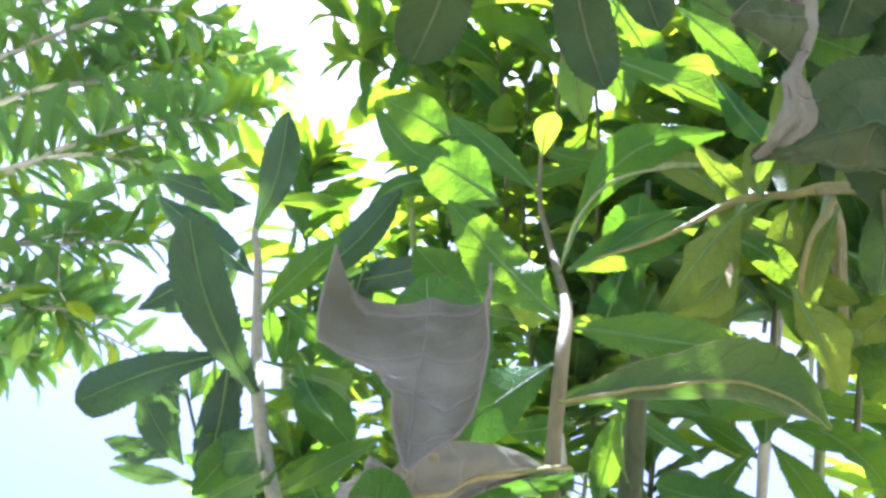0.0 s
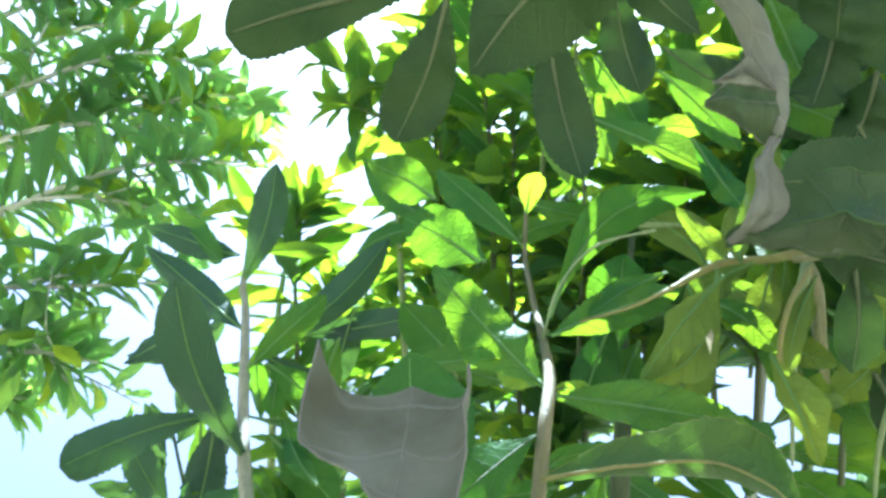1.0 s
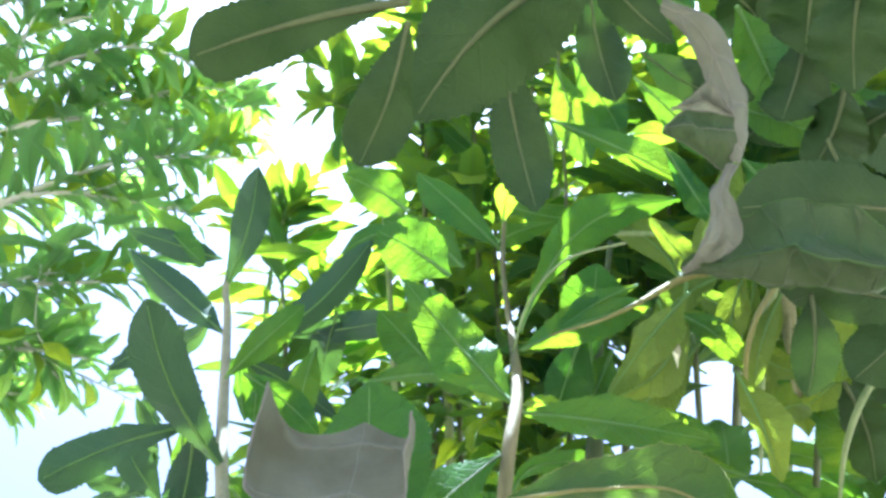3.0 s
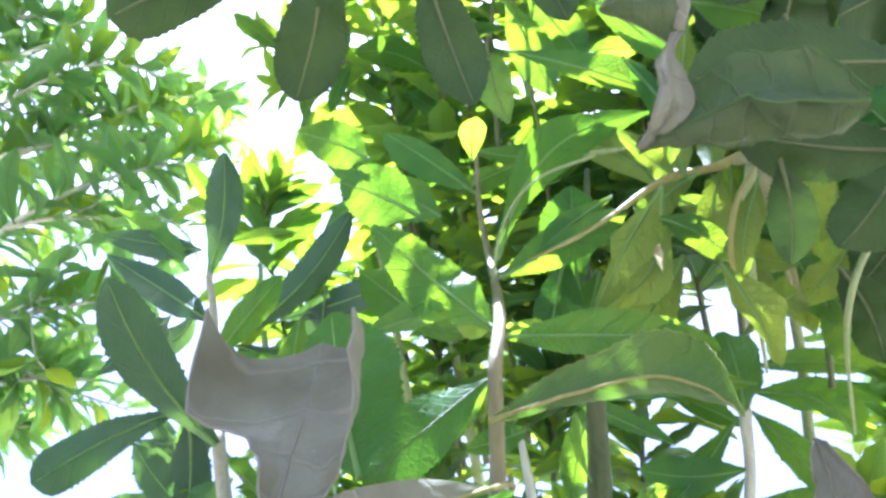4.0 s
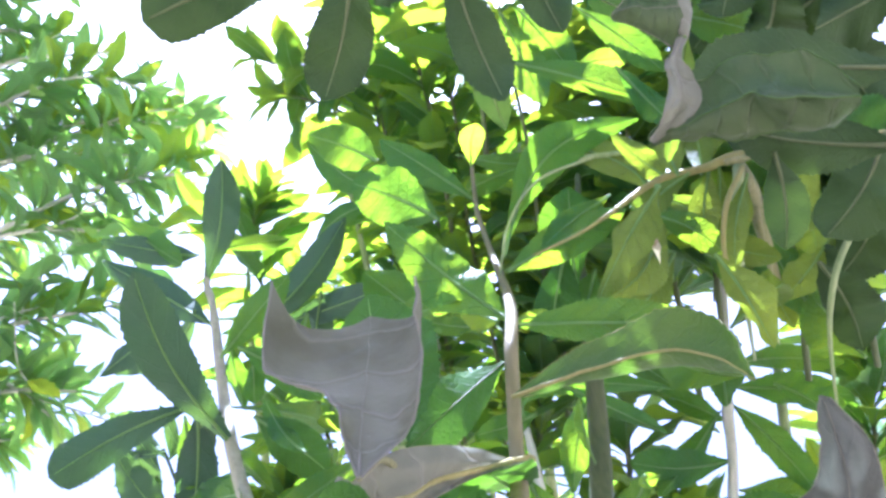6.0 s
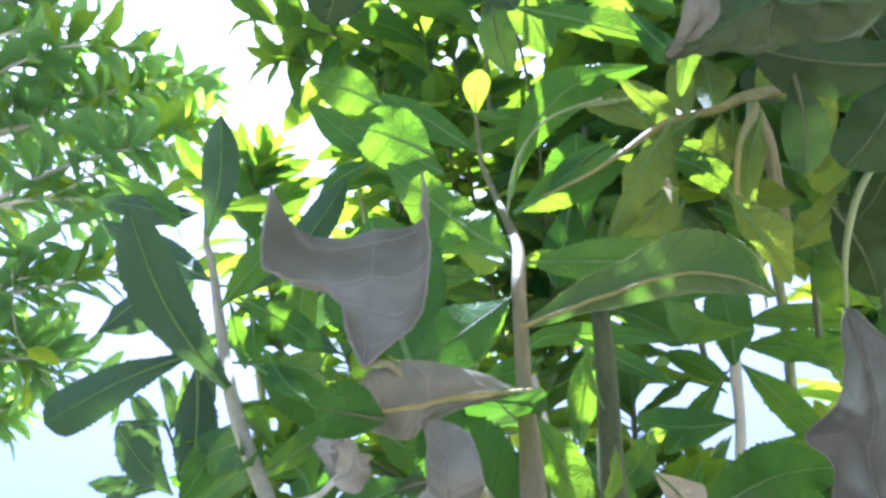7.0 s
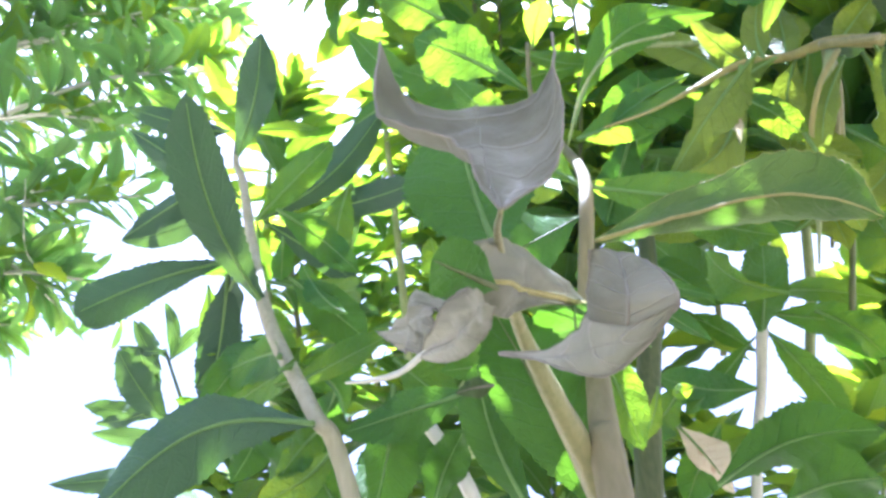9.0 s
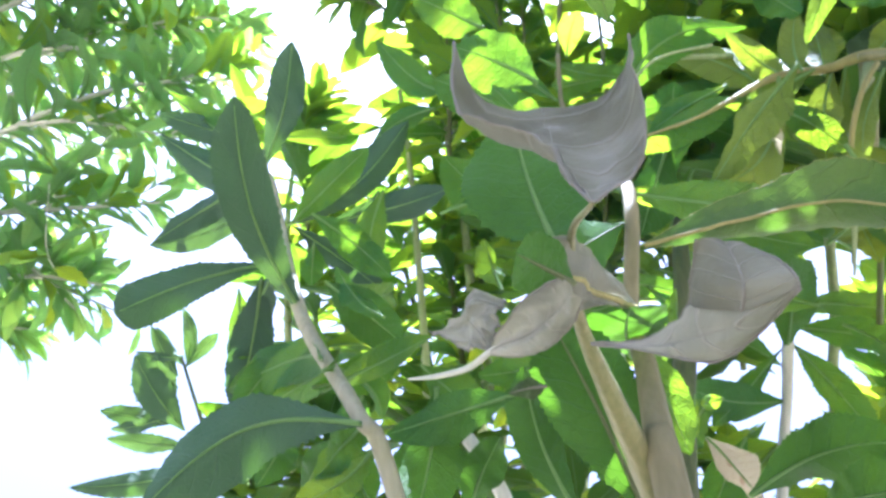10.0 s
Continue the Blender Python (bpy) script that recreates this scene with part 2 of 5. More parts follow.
def tube(path, sides=7, ridge=0.0):
    """Verts and faces of a tapered, lightly ribbed tube along rows of (place, radius)."""
    verts, faces = [], []
    side = None
    for k, (p, r) in enumerate(path):
        ahead = (path[min(k + 1, len(path) - 1)][0] - path[max(k - 1, 0)][0]).normalized()
        if side is None:
            side = ahead.orthogonal().normalized()
        side = (side - ahead * side.dot(ahead)).normalized()
        up = ahead.cross(side)
        for j in range(sides):
            a = 2 * math.pi * j / sides
            rr = r * (1 + (ridge if j % 2 else -ridge))
            verts.append(tuple(p + (side * math.cos(a) + up * math.sin(a)) * rr))
    for k in range(len(path) - 1):
        for j in range(sides):
            faces.append((k * sides + j, k * sides + (j + 1) % sides, (k + 1) * sides + (j + 1) % sides, (k + 1) * sides + j))
    faces.append(tuple(range(sides))[::-1])
    faces.append(tuple((len(path) - 1) * sides + j for j in range(sides)))
    return verts, faces


def smooth_path(knots, per=7):
    """Catmull-Rom through knots of (x, y, z, radius)."""
    ks = [np.array(k, float) for k in knots]
    ks = [2 * ks[0] - ks[1]] + ks + [2 * ks[-1] - ks[-2]]
    out = []
    for a, b, c, d in zip(ks, ks[1:], ks[2:], ks[3:]):
        for i in range(per):
            s = i / per
            q = 0.5 * ((2 * b) + (c - a) * s + (2 * a - 5 * b + 4 * c - d) * s * s + (3 * b - a - 3 * c + d) * s**3)
            out.append((Vector(q[:3]), max(float(q[3]), 0.0003)))
    out.append((Vector(ks[-2][:3]), float(ks[-2][3])))
    return out


def stem(owner, knots, mat=None, name="stem", label="", sides=10, swell=0.12):
    """One stalk through a few knots, swollen a little where leaves leave it."""
    path = [(p - owner.location, r * (1 + swell * max(0.0, math.sin(k * 2.1)) ** 6)) for k, (p, r) in enumerate(smooth_path(knots))]
    verts, faces = tube(path, sides, 0.08)
    ob = new(name, joined(verts, faces, [mat or STALK], name=name))
    ob.parent = owner
    return tagged(ob, label)


def outline(s, blunt, wide, taper=1.2):
    """Half the leaf's width along its length, from the stalk to the apex, 1 at most, where it is widest."""
    stalk = 0.1 + 0.9 * math.sin(0.5 * math.pi * min(1.0, max(0.0, (s - 0.02) / wide))) ** taper
    apex = max(0.0, 1 - max(0.0, (s - wide) / (1 - wide)) ** blunt)
    return stalk * apex


def blade(length, width, sag=0.1, fold=0.25, twist=0.0, wave=0.12, seed=0, curl=0.0, bend=0.0, blunt=2.2, wide=0.52, teeth=0.06, crumple=0.0, taper=1.2, n=54, across=3, gap=2):
    """A toothed lance-shaped leaf blade along +x with its face to +z: verts, faces, uvs and the middle line."""
    rnd = random.Random(seed)
    ph1, ph2, k1 = rnd.uniform(0, 6.3), rnd.uniform(0, 6.3), rnd.uniform(5, 10)
    nick = [rnd.uniform(0.0, 1.7) for _ in range(2 * n + 2)]
    verts, uvs, faces, mid = [], [], [], []
    for i in range(n + 1):
        s = i / n
        h = 0.5 * width * outline(s, blunt, wide, taper)
        cx, cy, cz = length * s, bend * length * math.sin(math.pi * s), sag * length * math.sin(math.pi * s ** 0.9)
        tw = twist * (s - 0.5)
        lift = crumple * width * (noise.noise(Vector((7 * s, 0, seed * 0.37))) + 0.5 * noise.noise(Vector((19 * s, 0, seed * 0.91)))) * min(1.0, 5 * s)
        mid.append((Vector((cx, cy - lift * math.sin(tw), cz + lift * math.cos(tw))), s))
        for j in range(-across, across + 1):
            u = j / across
            hh = h
            if abs(j) == across and s > 0.15 and i < n and (i + (j > 0)) % gap == 0:
                hh += teeth * 0.5 * width * nick[2 * i + (j > 0)]
            if curl:
                y, z = hh * math.sin(curl * u) / curl, hh * (1 - math.cos(curl * u)) / curl
            else:
                y, z = hh * u * math.cos(fold), hh * abs(u) * math.sin(fold)
            z += h * abs(u) * (wave * math.sin(k1 * s + (ph1 if u > 0 else ph2)) + 0.3 * wave * math.sin(2.7 * k1 * s + ph2 * u)) + 0.04 * h * math.sin(28 * s + 4 * u + ph2) * abs(u)
            z += crumple * width * (noise.noise(Vector((7 * s, 1.6 * u, seed * 0.37))) + 0.5 * noise.noise(Vector((19 * s, 4 * u, seed * 0.91)))) * min(1.0, 5 * s)
            y, z = y * math.cos(tw) - z * math.sin(tw), y * math.sin(tw) + z * math.cos(tw)
            verts.append((cx, cy + y, cz + z))
            uvs.append((u * 0.5 + 0.5, s))
    w = 2 * across + 1
    for i in range(n):
        for j in range(w - 1):
            faces.append((i * w + j, (i + 1) * w + j, (i + 1) * w + j + 1, i * w + j + 1))
    return verts, faces, uvs, mid


def frame_of(base, tip, face):
    x = (tip - base).normalized()
    z = Vector(face)
    z = (z - x * z.dot(x)).normalized()
    y = z.cross(x)
    return Matrix((x, y, z)).transposed().to_4x4()


COUNT = [0]


def leaf(owner, base, tip, width, face, mat=None, rib=None, label="", name="leaf", ribwide=1.0, **shape):
    """A single leaf with its own shape, from where it leaves the stalk to its apex, with a raised midrib as its part."""
    base, tip = Vector(base), Vector(tip)
    COUNT[0] += 1
    rnd = random.Random(COUNT[0])
    for key, low, high in (("sag", 0.0, 0.2), ("bend", -0.07, 0.07), ("wave", 0.15, 0.42), ("fold", 0.15, 0.65), ("twist", -0.6, 0.6), ("blunt", 1.9, 3.2), ("wide", 0.45, 0.64)):
        value = rnd.uniform(low, high)
        shape.setdefault(key, value)
    shape.setdefault("seed", COUNT[0])
    length = (tip - base).length
    if "crumple" in shape:
        shape["across"], shape["n"] = 7, 60
    verts, faces, uvs, mid = blade(length, width, **shape)
    ob = new(name, joined(verts, faces, [mat or GREEN], uvs=uvs, name=name))
    ob.parent = owner
    ob.matrix_basis = Matrix.Translation(base - owner.location) @ frame_of(base, tip, face)
    tagged(ob, label)
    thick = min(0.0011, 0.026 * width + 0.0004) * ribwide
    path = [(p, thick * (1 - 0.88 * s)) for p, s in mid if s < 0.97]
    rv, rf = tube(path, 6)
    ribbed = new("midrib", joined(rv, rf, [rib or (RIB_DULL if mat == DARK_LEAF else RIB)], name="midrib"))
    ribbed.parent = ob
    return ob


def along(knots, n):
    """n + 1 even places on a smooth line through a few knots."""
    path = [p for p, _ in smooth_path([(*k, 1.0) for k in knots], 12)]
    return [path[round(k * (len(path) - 1) / n)] for k in range(n + 1)]


def warped_leaf(owner, left, mid, right, mat=None, rib=None, label="", bulge=(0.1, 0.1), dip=(0.0, 0.0), crumple=0.03, rim=0.00022, ribwide=0.4, n=36, across=8, seed=1, teeth=0.0):
    """A withered, warped blade spread between its midrib and its two edges, with thin rolled rims and the midrib as a part."""
    lines = [along(k, n) for k in (left, mid, right)]
    base, length = Vector(mid[0]), (Vector(mid[-1]) - Vector(mid[0])).length
    verts, uvs, faces, w = [], [], [], 2 * across + 1
    for i in range(n + 1):
        s, m = i / n, lines[1][i]
        ahead = (lines[1][min(i + 1, n)] - lines[1][max(i - 1, 0)]).normalized()
        for j in range(-across, across + 1):
            u, half = abs(j) / across, (j > 0)
            to = lines[2 if half else 0][i] - m
            if u == 1 and 2 < i < n and (i + half) % 2:
                to *= 1 + teeth * (1 + 0.5 * math.sin(7.7 * i))
            up = ahead.cross(to) * (1 if half else -1)
            up = up.normalized() if up.length > 1e-9 else Vector((0, 1, 0))
            arc = 4 * u * (1 - u)
            rough = crumple * length * (noise.noise(Vector((5 * s, 1.3 * j / across, seed))) + 0.4 * noise.noise(Vector((15 * s, 4 * j / across, seed + 7))))
            p = m + to * u + up * (bulge[half] * to.length * arc + rough * min(1.0, 4 * s)) - ahead * (length * dip[half] * arc * s ** 5)
            verts.append(tuple(p - base))
            uvs.append((0.5 + 0.5 * j / across, s))
    for i in range(n):
        for j in range(w - 1):
            faces.append((i * w + j, (i + 1) * w + j, (i + 1) * w + j + 1, i * w + j + 1))
    which = [0] * len(faces)
    for edge in (0, w - 1):
        rv, rf = tube([(Vector(verts[i * w + edge]), rim * (0.6 + 0.8 * abs(math.sin(2.3 * i)))) for i in range(n + 1)], 5)
        faces += [tuple(k + len(verts) for k in f) for f in rf]
        verts += rv
        uvs += [(0.0, 0.5)] * len(rv)
        which += [1] * len(rf)
    ob = new("leaf", joined(verts, faces, [mat or WILTED, rib or RIB_GREY], which, uvs, "leaf"))
    ob.parent = owner
    ob.location = base - owner.location
    tagged(ob, label)
    mv, mf = tube([(Vector(verts[i * w + across]), 0.0011 * ribwide * (1 - 0.8 * i / n)) for i in range(n + 1)], 6)
    ribbed = new("midrib", joined(mv, mf, [rib or RIB_GREY], name="midrib"))
    ribbed.parent = ob
    return ob



# small leaves far off share a few shapes
def leaf_shapes(count, mat, ratio, seed):
    made = []
    rnd = random.Random(seed)
    for k in range(count):
        verts, faces, uvs, mid = blade(1.0, ratio * rnd.uniform(0.85, 1.2), rnd.uniform(-0.02, 0.16), rnd.uniform(0.15, 0.5), rnd.uniform(-0.5, 0.5), 0.15, seed * 50 + k, bend=rnd.uniform(-0.08, 0.08), blunt=rnd.uniform(1.7, 2.6), n=12, across=2, teeth=0.12, gap=2, wide=rnd.uniform(0.45, 0.6))
        rv, rf = tube([(p, 0.012 * (1 - 0.85 * s)) for p, s in mid[::2]], 4)
        nv = len(verts)
        data = joined(verts + rv, faces + [tuple(i + nv for i in f) for f in rf], [mat, RIB], [0] * len(faces) + [1] * len(rf), uvs + [(0.5, 0.5)] * len(rv), "leaf_blade")
        made.append(data)
    return made


SMALL = leaf_shapes(12, GREEN, 0.3, 3) + leaf_shapes(4, YOUNG_LIT, 0.3, 4)
LIT_TIPS = leaf_shapes(6, YOUNG_LIT, 0.34, 5)
SLIM = leaf_shapes(12, HAZED_PALE, 0.25, 6)


# points on stalks and leaves chosen for sun flecks: shoot leaves in the sun's way are left out
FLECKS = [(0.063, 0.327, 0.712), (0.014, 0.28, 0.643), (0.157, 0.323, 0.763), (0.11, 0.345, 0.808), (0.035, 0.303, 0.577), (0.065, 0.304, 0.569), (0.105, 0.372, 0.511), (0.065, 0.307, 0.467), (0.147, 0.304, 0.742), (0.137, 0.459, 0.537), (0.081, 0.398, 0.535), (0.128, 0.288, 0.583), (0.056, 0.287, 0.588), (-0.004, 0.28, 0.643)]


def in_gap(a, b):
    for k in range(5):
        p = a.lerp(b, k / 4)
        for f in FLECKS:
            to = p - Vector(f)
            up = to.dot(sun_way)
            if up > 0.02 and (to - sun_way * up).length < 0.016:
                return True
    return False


def shoot(owner, knots, leaves, size, seed, spread=72.0, bare=0.05, mat=None, sides=6, lit_share=0.0, twigs=0, slim=False):
    """A leafy shoot: a thin stalk with leaves set round it in a spiral, smaller and steeper towards its end, and twigs that branch off."""
    rnd = random.Random(seed)
    stem(owner, knots, mat or RIB_DULL, "shoot", sides=sides)
    path = smooth_path(knots)
    turn = rnd.uniform(0, 360)

    def spot(f):
        i = min(max(f, 0.0), 0.999) * (len(path) - 1)
        a, b = path[int(i)], path[min(int(i) + 1, len(path) - 1)]
        step = b[0] - a[0]
        return a[0].lerp(b[0], i - int(i)), step.normalized() if step.length > 1e-6 else Vector((0, 0, 1)), a[1]

    for k in range(leaves):
        f = bare + (1 - bare) * (k + rnd.uniform(-0.3, 0.3)) / leaves
        p, ahead, _ = spot(f)
        turn += 137.5 + rnd.uniform(-25, 25)
        side = (Matrix.Rotation(radians(turn), 3, ahead) @ ahead.orthogonal()).normalized()
        tilt = radians(spread * (1.15 - 0.5 * f) + rnd.uniform(-26, 26))
        out = (ahead * math.cos(tilt) + side * math.sin(tilt) + Vector((0, 0, rnd.uniform(-0.45, 0.25)))).normalized()
        long = size * rnd.uniform(0.7, 1.25) * (1.0 - 0.5 * max(0.0, f - 0.6) / 0.4)
        face = ahead * 0.4 - side * 0.25 + Vector((0, 0, 1.0)) + Vector((rnd.uniform(-0.8, 0.8), rnd.uniform(-0.8, 0.8), 0))
        # besides the young end, a share of lighter leaves stands in for sunlit ones
        pick = rnd.choice(LIT_TIPS if (f > 0.95 and not slim) or rnd.random() < lit_share else SLIM if slim else SMALL)
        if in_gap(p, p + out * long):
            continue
        ob = new("leaf", pick)
        ob.parent = owner
        ob.matrix_basis = Matrix.Translation(p - owner.location) @ frame_of(Vector(), out, face) @ Matrix.Diagonal((long, long, long, 1))
    for k in range(twigs):
        p, ahead, r = spot(rnd.uniform(0.35, 0.95))
        way = (ahead * rnd.uniform(0.3, 1.0) + Vector((rnd.uniform(-0.7, 0.7), rnd.uniform(-0.7, 0.7), rnd.uniform(-0.3, 0.9)))).normalized()
        reach = size * rnd.uniform(1.1, 1.9)
        end = p + way * reach + Vector((0, 0, rnd.uniform(-0.02, 0.04)))
        mid = p + way * reach * 0.5 + Vector((rnd.uniform(-0.01, 0.01), rnd.uniform(-0.01, 0.01), rnd.uniform(-0.01, 0.01)))
        shoot(owner, [(*p, r * 0.6), (*mid, r * 0.45), (*end, 0.0006)], 9, size * 0.85, seed * 31 + k, spread, 0.15, mat, 5, lit_share, 0, slim)



# a tall plant with a pale stalk
left_plant = plant("weed_plant", 0.029, 0.310, "tall green weed with toothed lance leaves and pale stalk")
stem(left_plant, [(0.029, 0.310, -0.020, 0.0040), (0.001, 0.311, 0.223, 0.0037), (-0.049, 0.314, 0.446, 0.0033), (-0.064, 0.315, 0.483, 0.0032), (-0.098, 0.380, 0.569, 0.0036), (-0.128, 0.441, 0.699, 0.0028), (-0.140, 0.463, 0.740, 0.0025), (-0.139, 0.468, 0.805, 0.0018)], mat=STALK_CREAM)
leaf(left_plant, (-0.141, 0.464, 0.738), (-0.116, 0.412, 0.815), 0.0278, (-0.205, 0.778, 0.594), blunt=3, mat=HAZED_SLATE)
leaf(left_plant, (-0.143, 0.451, 0.757), (-0.22, 0.45, 0.785), 0.0226, (0.044, 0.99, 0.133), blunt=3, mat=HAZED_SLATE)
leaf(left_plant, (-0.129, 0.44, 0.686), (-0.221, 0.459, 0.773), 0.0275, (0.256, 0.965, 0.058), blunt=3, mat=HAZED_SLATE)
leaf(left_plant, (-0.095, 0.387, 0.566), (-0.11, 0.262, 0.604), 0.0270, (-0.44, 0.309, 0.843), blunt=3, wide=.62, sag=.06, wave=.3, fold=.3, twist=.2, mat=HAZED_SLATE)
leaf(left_plant, (-0.143, 0.407, 0.674), (-0.204, 0.442, 0.66), 0.0217, (0.308, 0.756, 0.577), blunt=3, mat=HAZED_SLATE)
leaf(left_plant, (-0.098, 0.428, 0.644), (-0.101, 0.444, 0.622), 0.0147, (0.15, 0.806, 0.573))
leaf(left_plant, (-0.11, 0.367, 0.59), (-0.179, 0.349, 0.553), 0.0233, (-0.382, 0.877, 0.293), blunt=6, wide=.74, taper=1.5, bend=.05, mat=HAZED_SLATE)
leaf(left_plant, (-0.118, 0.446, 0.672), (-0.033, 0.48, 0.796), 0.0295, (-0.561, 0.81, 0.169), blunt=3, mat=HAZED_SLATE)
leaf(left_plant, (-0.134, 0.474, 0.777), (-0.082, 0.498, 0.796), 0.0160, (-0.505, 0.62, 0.6))
leaf(left_plant, (-0.113, 0.438, 0.665), (-0.055, 0.507, 0.652), 0.0177, (-0.47, 0.528, 0.707), blunt=3, mat=HAZED_SLATE)
leaf(left_plant, (-0.059, 0.49, 0.733), (-0.079, 0.543, 0.691), 0.0286, (0.016, 0.626, 0.78), blunt=3, mat=HAZED_SLATE)
leaf(left_plant, (-0.102, 0.52, 0.728), (-0.007, 0.465, 0.712), 0.0245, (0.469, 0.632, 0.617), blunt=3, mat=HAZED_SLATE)
leaf(left_plant, (-0.11, 0.37, 0.586), (-0.163, 0.495, 0.59), 0.0198, (0.61, 0.238, 0.756), blunt=3, mat=HAZED_SLATE)
leaf(left_plant, (-0.122, 0.462, 0.682), (-0.121, 0.5, 0.647), 0.0163, (0.098, 0.675, 0.732))
leaf(left_plant, (-0.142, 0.443, 0.702), (-0.225, 0.49, 0.693), 0.0220, (0.384, 0.782, 0.491), blunt=3, mat=HAZED_SLATE)
leaf(left_plant, (-0.061, 0.298, 0.471), (-0.142, 0.312, 0.447), 0.0320, (0.118, 0.98, 0.163), bend=.2, sag=.1, wide=.62, blunt=3.5, mat=HAZED_SLATE)
leaf(left_plant, (-0.079, 0.322, 0.51), (-0.152, 0.454, 0.559), 0.0253, (0.883, 0.387, 0.266))
leaf(left_plant, (-0.079, 0.329, 0.498), (-0.03, 0.373, 0.545), 0.0141, (-0.793, 0.426, 0.435))
leaf(left_plant, (-0.146, 0.444, 0.623), (-0.137, 0.434, 0.569), 0.0226, (0.093, 0.981, -0.168))
leaf(left_plant, (-0.116, 0.443, 0.623), (-0.049, 0.362, 0.565), 0.0198, (0.824, 0.531, 0.199))
leaf(left_plant, (-0.224, 0.463, 0.824), (-0.157, 0.457, 0.755), 0.0256, (0.531, 0.714, 0.456))
leaf(left_plant, (-0.076, 0.364, 0.526), (-0.055, 0.358, 0.497), 0.0154, (0.599, 0.75, 0.278))
leaf(left_plant, (-0.077, 0.315, 0.501), (-0.136, 0.436, 0.531), 0.0187, (0.879, 0.354, 0.319))
leaf(left_plant, (-0.099, 0.383, 0.566), (-0.084, 0.419, 0.552), 0.0132, (-0.13, 0.392, 0.911))
leaf(left_plant, (-0.065, 0.36, 0.494), (-0.087, 0.374, 0.475), 0.0175, (0.325, 0.901, 0.288))
leaf(left_plant, (-0.06, 0.356, 0.482), (-0.095, 0.37, 0.464), 0.0194, (0.252, 0.942, 0.221))

# a weed behind it with a fresh top
left_back = plant("weed_plant", -0.173, 0.978, "slender green weed with a sunlit leafy top")
stem(left_back, [(-0.173, 0.978, -0.020, 0.0063), (-0.171, 0.944, 0.274, 0.0058), (-0.168, 0.882, 0.549, 0.0053), (-0.165, 0.766, 0.688, 0.0046), (-0.158, 0.663, 0.826, 0.0031), (-0.143, 0.609, 0.890, 0.0020), (-0.132, 0.588, 0.922, 0.0011)])
leaf(left_back, (-0.144, 0.598, 0.903), (-0.122, 0.572, 0.938), 0.0197, (-0.158, 0.744, 0.649))
leaf(left_back, (-0.136, 0.6, 0.901), (-0.074, 0.585, 0.92), 0.0197, (-0.022, 0.758, 0.652))
leaf(left_back, (-0.147, 0.595, 0.908), (-0.148, 0.561, 0.955), 0.0174, (-0.195, 0.794, 0.575))
leaf(left_back, (-0.159, 0.605, 0.894), (-0.193, 0.524, 0.92), 0.0202, (-0.419, 0.44, 0.795))
leaf(left_back, (-0.141, 0.602, 0.898), (-0.104, 0.577, 0.932), 0.0116, (-0.107, 0.737, 0.667))
shoot(left_back, [(-0.129, 0.756, 0.670, 0.0029), (-0.134, 0.672, 0.786, 0.0026), (-0.135, 0.589, 0.882, 0.0014), (-0.123, 0.577, 0.916, 0.0009)], 72, 0.074, 101, lit_share=.08)
shoot(left_back, [(-0.091, 0.844, 0.668, 0.0028), (-0.112, 0.752, 0.794, 0.0025), (-0.118, 0.692, 0.859, 0.0015), (-0.102, 0.671, 0.905, 0.0009)], 65, 0.069, 102, lit_share=.08)

# a small weed low on the open side
low_weed = plant("weed_plant", -0.186, 1.034, "small green weed with spiky leaf tufts")
stem(low_weed, [(-0.186, 1.034, -0.020, 0.0052), (-0.204, 1.000, 0.282, 0.0048), (-0.239, 0.935, 0.565, 0.0044), (-0.254, 0.894, 0.647, 0.0038), (-0.283, 0.871, 0.721, 0.0026), (-0.308, 0.850, 0.791, 0.0017)], mat=STALK_DARK)
leaf(low_weed, (-0.2950, 0.8564, 0.7003), (-0.3465, 0.8104, 0.7745), 0.0387, (-0.341, 0.855, 0.391), blunt=2.4, wide=.5, fold=.2, teeth=.12, mat=HAZED_SLATE)
leaf(low_weed, (-0.3158, 0.8706, 0.7174), (-0.3228, 0.8094, 0.7731), 0.0303, (-0.337, 0.854, 0.396), blunt=2.4, wide=.5, fold=.2, teeth=.12, mat=HAZED_SLATE)
leaf(low_weed, (-0.3131, 0.8531, 0.7073), (-0.3885, 0.8462, 0.7262), 0.0237, (-0.367, 0.857, 0.363), blunt=2.4, wide=.5, fold=.2, teeth=.12, mat=HAZED_SLATE)
leaf(low_weed, (-0.31, 0.853, 0.75), (-0.35, 0.832, 0.785), 0.0220, (-0.206, 0.924, 0.322), mat=HAZED_SLATE)
leaf(low_weed, (-0.302, 0.857, 0.779), (-0.299, 0.823, 0.832), 0.0198, (-0.28, 0.794, 0.54), mat=HAZED_SLATE)
leaf(low_weed, (-0.305, 0.857, 0.78), (-0.335, 0.832, 0.821), 0.0172, (-0.246, 0.895, 0.373), mat=HAZED_SLATE)
leaf(low_weed, (-0.302, 0.857, 0.779), (-0.263, 0.835, 0.81), 0.0172, (-0.058, 0.768, 0.637), mat=HAZED_SLATE)
leaf(low_weed, (-0.2986, 0.8231, 0.7499), (-0.3336, 0.8095, 0.8101), 0.0164, (-0.336, 0.835, 0.436), blunt=2.4, wide=.5, fold=.2, teeth=.12, mat=HAZED_SLATE)
leaf(low_weed, (-0.245, 0.866, 0.689), (-0.193, 0.819, 0.719), 0.0312, (0.196, 0.673, 0.713), mat=HAZED_SLATE)
leaf(low_weed, (-0.186, 0.643, 0.589), (-0.322, 0.659, 0.577), 0.0256, (0.094, 0.973, 0.209), mat=HAZED_SLATE)

